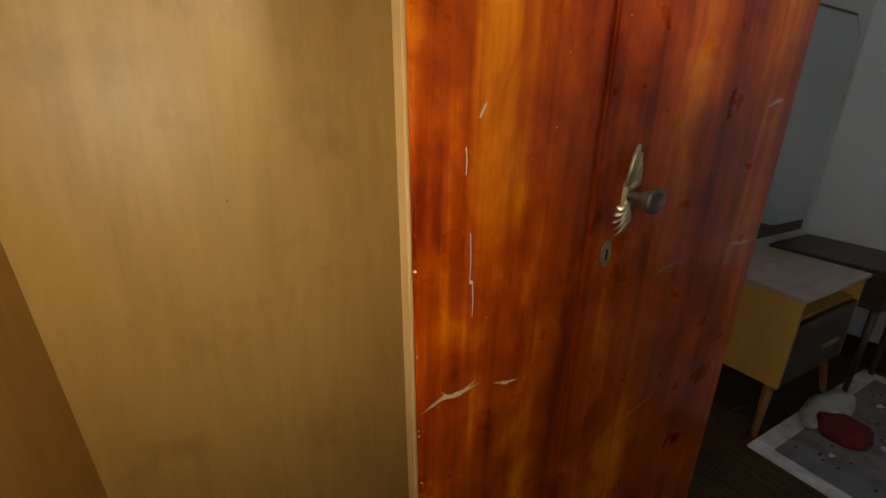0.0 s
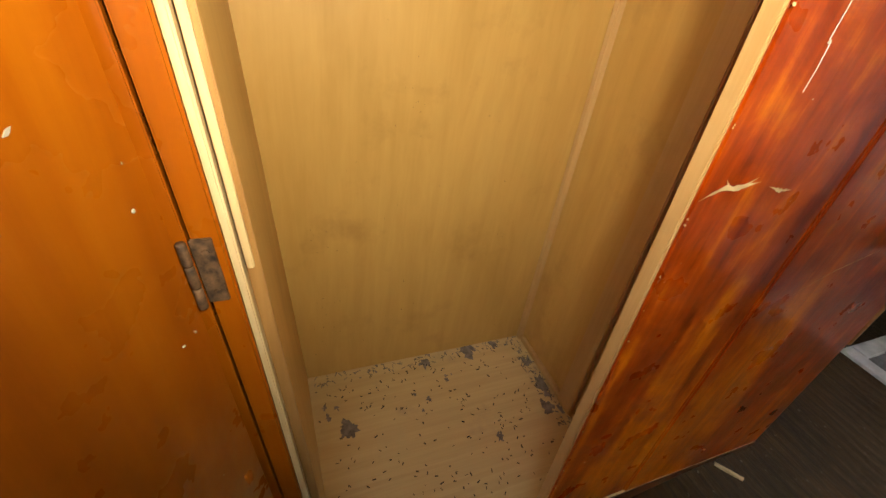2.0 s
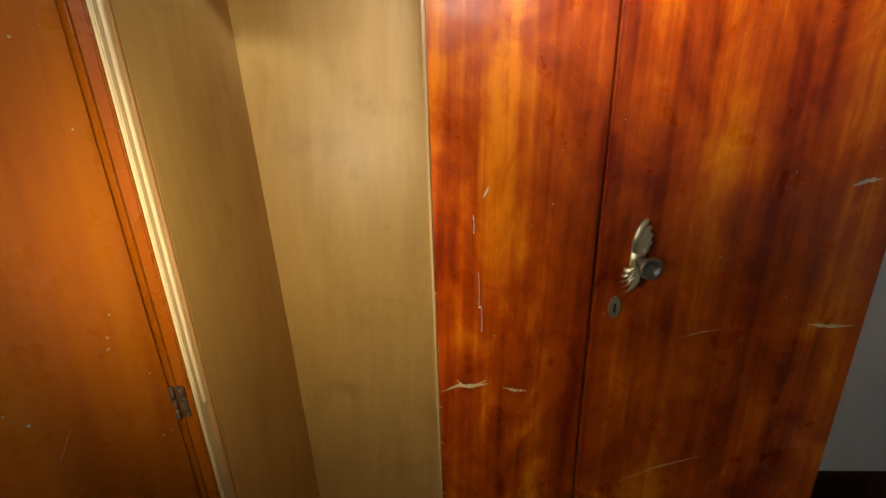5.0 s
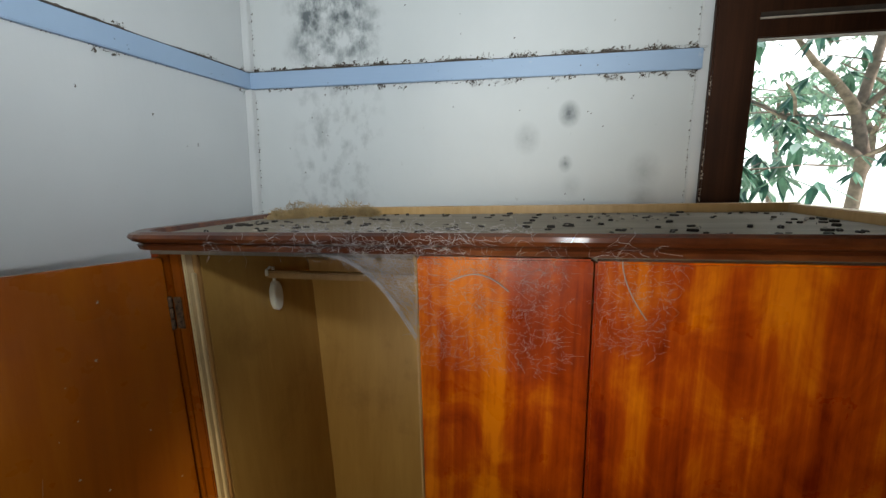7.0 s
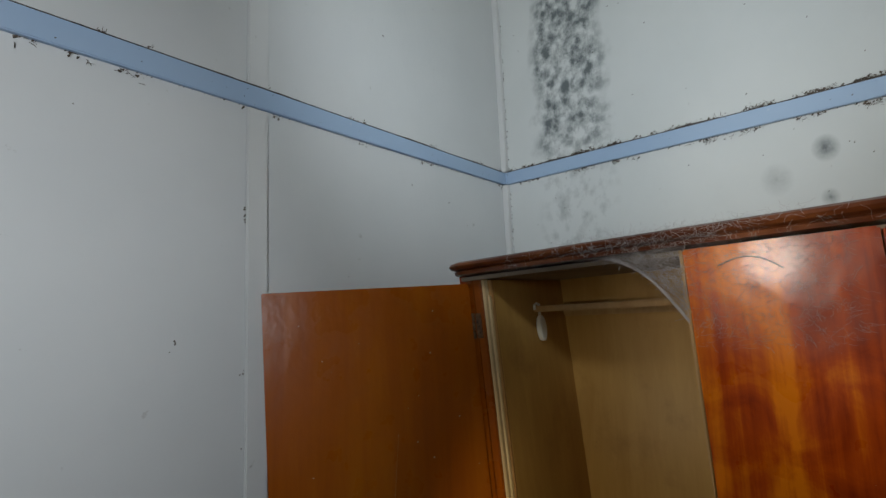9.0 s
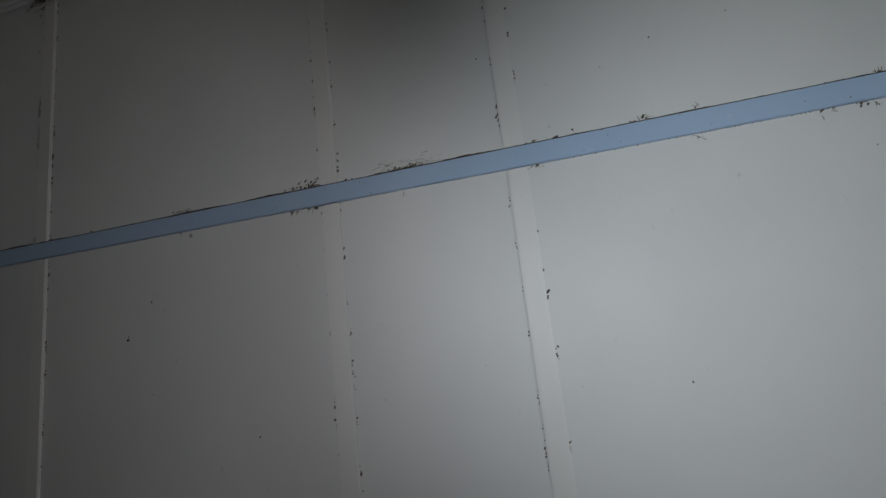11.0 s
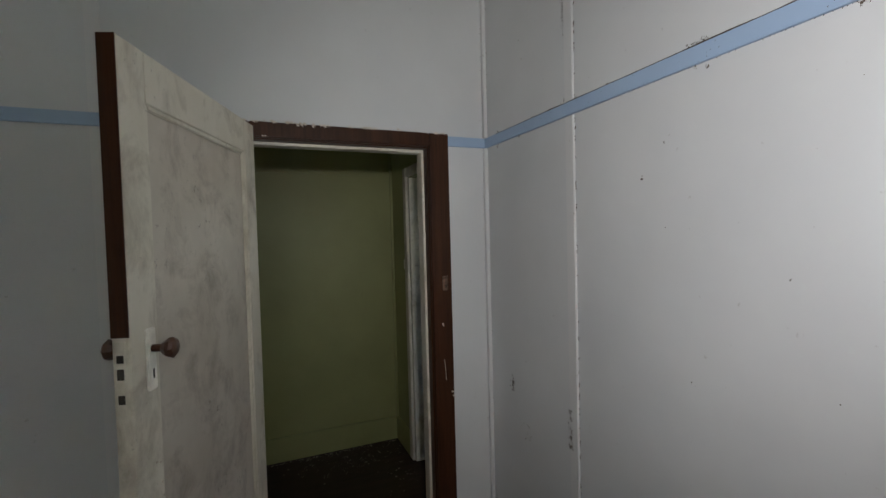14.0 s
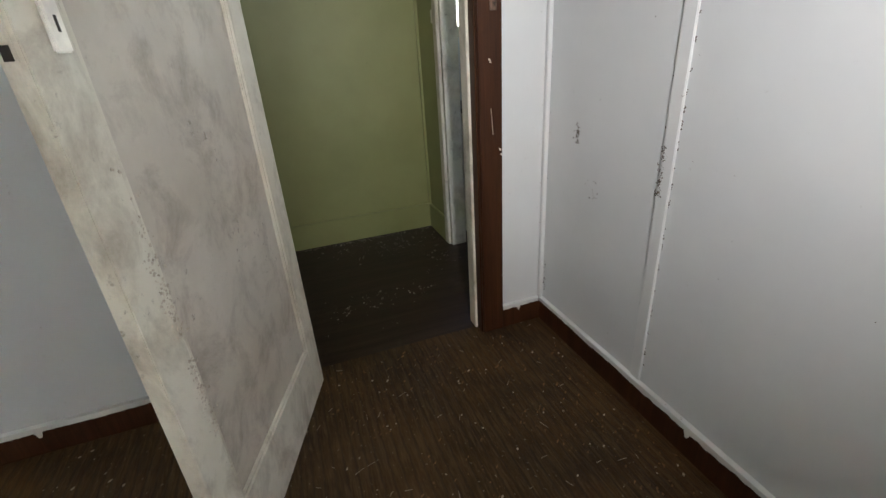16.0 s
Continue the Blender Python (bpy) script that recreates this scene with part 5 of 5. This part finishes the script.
chip_line(sc, [(0.757, 0.868), (0.784, 0.880), (0.805, 0.878), (0.832, 0.883)], 0.0035, FY - 0.0012)
chip_line(sc, [(0.782, 0.889), (0.790, 0.878), (0.808, 0.878), (0.826, 0.889)], 0.0045, FY - 0.0014)
chip_line(sc, [(0.850, 0.876), (0.868, 0.870), (0.888, 0.869)], 0.0028, FY - 0.0012)
chip_line(sc, [(1.285, 0.978), (1.32, 0.973), (1.358, 0.975)], 0.004, FY - 0.0045)
chip_line(sc, [(1.10, 0.957), (1.135, 0.967), (1.17, 0.972)], 0.0012, FY - 0.0045)
chip_line(sc, [(1.03, 0.69), (1.10, 0.725), (1.18, 0.75)], 0.0012, FY - 0.0045)
for k in range(34):
    z = rd2.uniform(0.2, 1.657)
    if noise.noise(Vector((z * 7, 0.3, 0))) > 0.0:
        flake(sc, Vector((0.7548 + abs(rd2.gauss(0, 0.0018)), FY - 0.0010, z)), NY, rd2.uniform(0.0010, 0.0032), 0.6)
RACKED.append(solo("veneer_chips", sc, CHIP, "bare timber chips in the wardrobe veneer", "chips", kind="stuff"))
ws = bmesh.new()
chip_line(ws, [(1.297, 1.177), (1.315, 1.183), (1.335, 1.186)], 0.0035, FY - 0.0048)
chip_line(ws, [(0.820, 1.170), (0.824, 1.176), (0.828, 1.184)], 0.004, FY - 0.0015)
for x, z0, z1 in ((0.8150, 1.012, 1.062), (0.8190, 0.970, 1.008), (0.808, 1.12, 1.145)):
    strand(ws, [Vector((x, FY - 0.001, z0)), Vector((x + 0.0008, FY - 0.001, (z0 + z1) / 2)), Vector((x - 0.0005, FY - 0.001, z1))], 0.0005)
flake(ws, Vector((0.8170, FY - 0.0012, 1.010)), NY, 0.003)
for _ in range(55):
    x, z = rd2.uniform(0.77, 1.345), rd2.uniform(0.2, 1.627)
    flake(ws, Vector((x, FY - (0.0045 if x > 0.975 else 0.0012), z)), NY, rd2.uniform(0.0005, 0.0012), rd2.uniform(0.5, 1.477))
RACKED.append(solo("veneer_scratches", ws, PALE_CHIP, "white scratches and specks on the veneer", "scratches", kind="stuff"))
ds = bmesh.new()
um = pose(wh.x, wh.y, 0, 0, 0, wang)
dn_ = (um.to_3x3() @ Vector((0, 1, 0))).normalized()
for _ in range(60):
    flake(ds, um @ Vector((rd2.uniform(0.01, 0.40), 0.0008, rd2.uniform(0.36, 1.62))), dn_, rd2.uniform(0.0008, 0.0024), rd2.uniform(0.6, 1.6))
for x, z0, z1 in ((0.20, 1.22, 1.36), (0.13, 0.84, 0.875)):
    strand(ds, [um @ Vector((x + 0.02 * t, 0.0012, z1 + (z0 - z1) * t)) for t in (0, 0.5, 1.0)], 0.0002)
for x, z in ((0.12, 0.74), (0.10, 0.70), (0.13, 0.62)):
    flake(ds, um @ Vector((x, 0.001, z)), dn_, 0.003)
door_marks = solo("door_scratches", ds, PALE_BIT, "pale specks and scratches on the open door", "scratches", kind="stuff")
RACKED.append(door_marks)

# flaked paint down the room door, dust patches on the wardrobe base
fb = bmesh.new()
for _ in range(420):
    z = rd2.gauss(0.72, 0.2)
    if 0.30 < z < 1.1 and noise.noise(Vector((z * 22, 0.4, 0))) > -0.2:
        flake(fb, Vector((DW - ST + 0.004 + rd2.gauss(0, 0.012), 0.0002, z)), Vector((0, 1, 0)), rd2.uniform(0.0010, 0.0044), rd2.uniform(0.5, 1.6))
wf = bmesh.new()
for _ in range(260):
    z = 0.02 + abs(rd2.gauss(0, 0.11))
    x = DW - abs(rd2.gauss(0, 0.010)) * (1.2 - z)
    if z < 0.36:
        flake(wf, Vector((x, 0.0002, z)), Vector((0, 1, 0)), rd2.uniform(0.002, 0.0065), rd2.uniform(0.5, 1.4))
part("worn_corner", wf, STAIN, door, "bare dark wood at the worn lower edge", local=True)
part("flaked_paint", fb, simple("bare_grey_flaked_wood", (0.50, 0.44, 0.36), 0.9, 0, 0.4, 60), door, "flaked paint showing grey wood", local=True)


def dust_patch(bm, x, y, z, r):
    """A flat ragged film of dust."""
    k, o = 18, rd2.uniform(0, 50)
    rim = []
    for i in range(k):
        a = 2 * math.pi * i / k
        q = r * (0.7 + 0.75 * noise.noise(Vector((math.cos(a) * 1.6 + o, math.sin(a) * 1.6, 0.3))) + rd2.uniform(-0.12, 0.12))
        px = min(max(x + q * math.cos(a), IX0 + 0.004), IX1 - 0.016)
        py = min(max(y + q * math.sin(a) * 1.3, FY + 0.03), IY - 0.002)
        rim.append(bm.verts.new((px, py, z + 0.0003)))
    c = bm.verts.new((min(x, IX1 - 0.018), min(y, IY - 0.004), z + 0.0008))
    for i in range(k):
        bm.faces.new((rim[i], rim[(i + 1) % k], c))


dp = bmesh.new()
for x, y, r in ((IX1 - 0.03, -0.32, 0.020), (IX1 - 0.025, -0.38, 0.028), (IX1 - 0.03, -0.45, 0.025), (IX1 - 0.05, -0.53, 0.032), (0.66, IY - 0.010, 0.018), (0.78, IY - 0.018, 0.028), (0.86, IY - 0.014, 0.020), (IX0 + 0.06, -0.38, 0.020), (IX0 + 0.03, -0.31, 0.013), (0.60, -0.35, 0.009), (0.76, -0.48, 0.011), (0.52, IY - 0.008, 0.011), (0.70, -0.30, 0.008)):
    for _ in range(3):
        dust_patch(dp, x + rd2.gauss(0, 0.010), y + rd2.gauss(0, 0.012), IZ + rd2.uniform(0.0002, 0.0009), r * rd2.uniform(0.35, 0.9))
RACKED.append(solo("dust_film", dp, simple("grey_violet_dust", (0.17, 0.14, 0.125), 0.95, 0, 0.4, 90), "grey dust film in the corners of the base", "dust", kind="stuff"))

# small knots and stains on the plywood and the hanging stile
ps = bmesh.new()
for _ in range(46):
    x, z = rd2.uniform(IX0 + 0.02, IX1 - 0.03), rd2.uniform(0.25, 1.5)
    flake(ps, Vector((x, IY - 0.0003, z)), NY, rd2.uniform(0.0006, 0.0020), rd2.uniform(0.3, 1.0))
for cx, cz in ((0.44, 0.43), (0.44, 0.57), (0.82, 0.52), (0.62, 0.82), (0.43, 0.34)):
    for _ in range(12):
        flake(ps, Vector((rd2.gauss(cx, 0.018), IY - 0.0003, rd2.gauss(cz, 0.02))), NY, rd2.uniform(0.0005, 0.0016), rd2.uniform(0.3, 0.9))
RACKED.append(solo("plywood_stains", ps, simple("brown_stain_marks", (0.16, 0.085, 0.035), 0.8, 0, 0.4, 80), "small brown marks on the plywood lining", "stains", kind="stuff"))

# litter on the floors
lf = bmesh.new()
UP = Vector((0, 0, 1))
for _ in range(600):
    x, y = rd2.uniform(0.03, 2.2), rd2.uniform(YS + 0.03, -0.75)
    flake(lf, Vector((x, y, 0.0006)), UP, rd2.uniform(0.0012, 0.0054), rd2.uniform(0.6, 2.2))
for _ in range(80):
    pellet(lf, Vector((rd2.uniform(0.03, 1.4), rd2.uniform(YS, -2.4), 0.0015)), rd2.uniform(0.008, 0.035), 0.0007, rd2.uniform(0, 6.28))
solo("floor_litter", lf, PALE_BIT, "pale flakes and straws on the floor", "litter", kind="stuff")
gr = bmesh.new()
for _ in range(1700):
    x, y = rd2.uniform(0.03, 1.5), rd2.uniform(YS, -2.3)
    if noise.noise(Vector((x * 3.5, y * 3.5, 0.6))) > -0.12:
        flake(gr, Vector((x, y, 0.0004)), UP, rd2.uniform(0.0012, 0.0050) * (0.4 + rd2.random()), rd2.uniform(0.5, 2.6))
solo("floor_grit", gr, simple("rusty_brown_crumbs", (0.15, 0.078, 0.030), 0.8, 0, 0.7, 40), "brown crumbs and grit on the floor covering", "grit", kind="stuff")
hl = bmesh.new()
for _ in range(230):
    c = rd2.choice(((0.55, -4.55), (0.85, -4.45), (0.35, -5.25), (0.6, -5.2), (0.15, -4.9), (0.75, -5.35), (0.2, -5.3)))
    p = Vector((rd2.gauss(c[0], 0.12), rd2.gauss(c[1], 0.09), -0.0035))
    if p.x < 0.0 or p.y < HY + 0.03 or p.y > YS - 0.12:
        continue
    for _k in range(3):
        flake(hl, p + Vector((rd2.gauss(0, 0.012), rd2.gauss(0, 0.010), 0)), UP, rd2.uniform(0.0015, 0.008) * rd2.random(), rd2.uniform(0.6, 1.8))
for _ in range(220):
    x = rd2.uniform(0.02, 1.3)
    if noise.noise(Vector((x * 6, 0.9, 0))) > -0.25:
        flake(hl, Vector((x, HY + 0.022 + abs(rd2.gauss(0, 0.014)), -0.0035)), UP, rd2.uniform(0.0015, 0.007), rd2.uniform(0.6, 2.0))
solo("hall_litter", hl, simple("dull_crumbs", (0.32, 0.29, 0.255), 0.9, 0, 0.5), "crumbled pale litter on the hall floor", "litter", kind="stuff")
sliver = bmesh.new()
chip = [Vector((1.390, -0.605, 0.002)), Vector((1.408, -0.632, 0.004)), Vector((1.430, -0.660, 0.002))]
strand(sliver, chip, 0.006, 5)
solo("wood_sliver", sliver, CHIP, "pale splinter of timber on the floor", "splinter")


# ---- the old wardrobe has racked: its open end leans out and sags ----
def rack(ob, lean=None):
    """Shears a mesh sideways with height, most at the open end, and lets that end sag."""
    m = ob.matrix_world.copy()
    back = m.inverted()
    for v in ob.data.vertices:
        p = m @ v.co
        k = lean if lean is not None else max(0.11 - 0.10 * p.x, 0.004)
        sag = 0.035 * (1.25 - p.x) * p.z / 1.69
        v.co = back @ Vector((p.x - k * (p.z - 0.9), p.y, p.z - sag))


bpy.context.view_layer.update()
for ob in list(wr.children_recursive) + list(fr.children_recursive) + RACKED:
    if ob.type == "MESH":
        rack(ob, 0.078 if ob in (od, door_marks) else None)
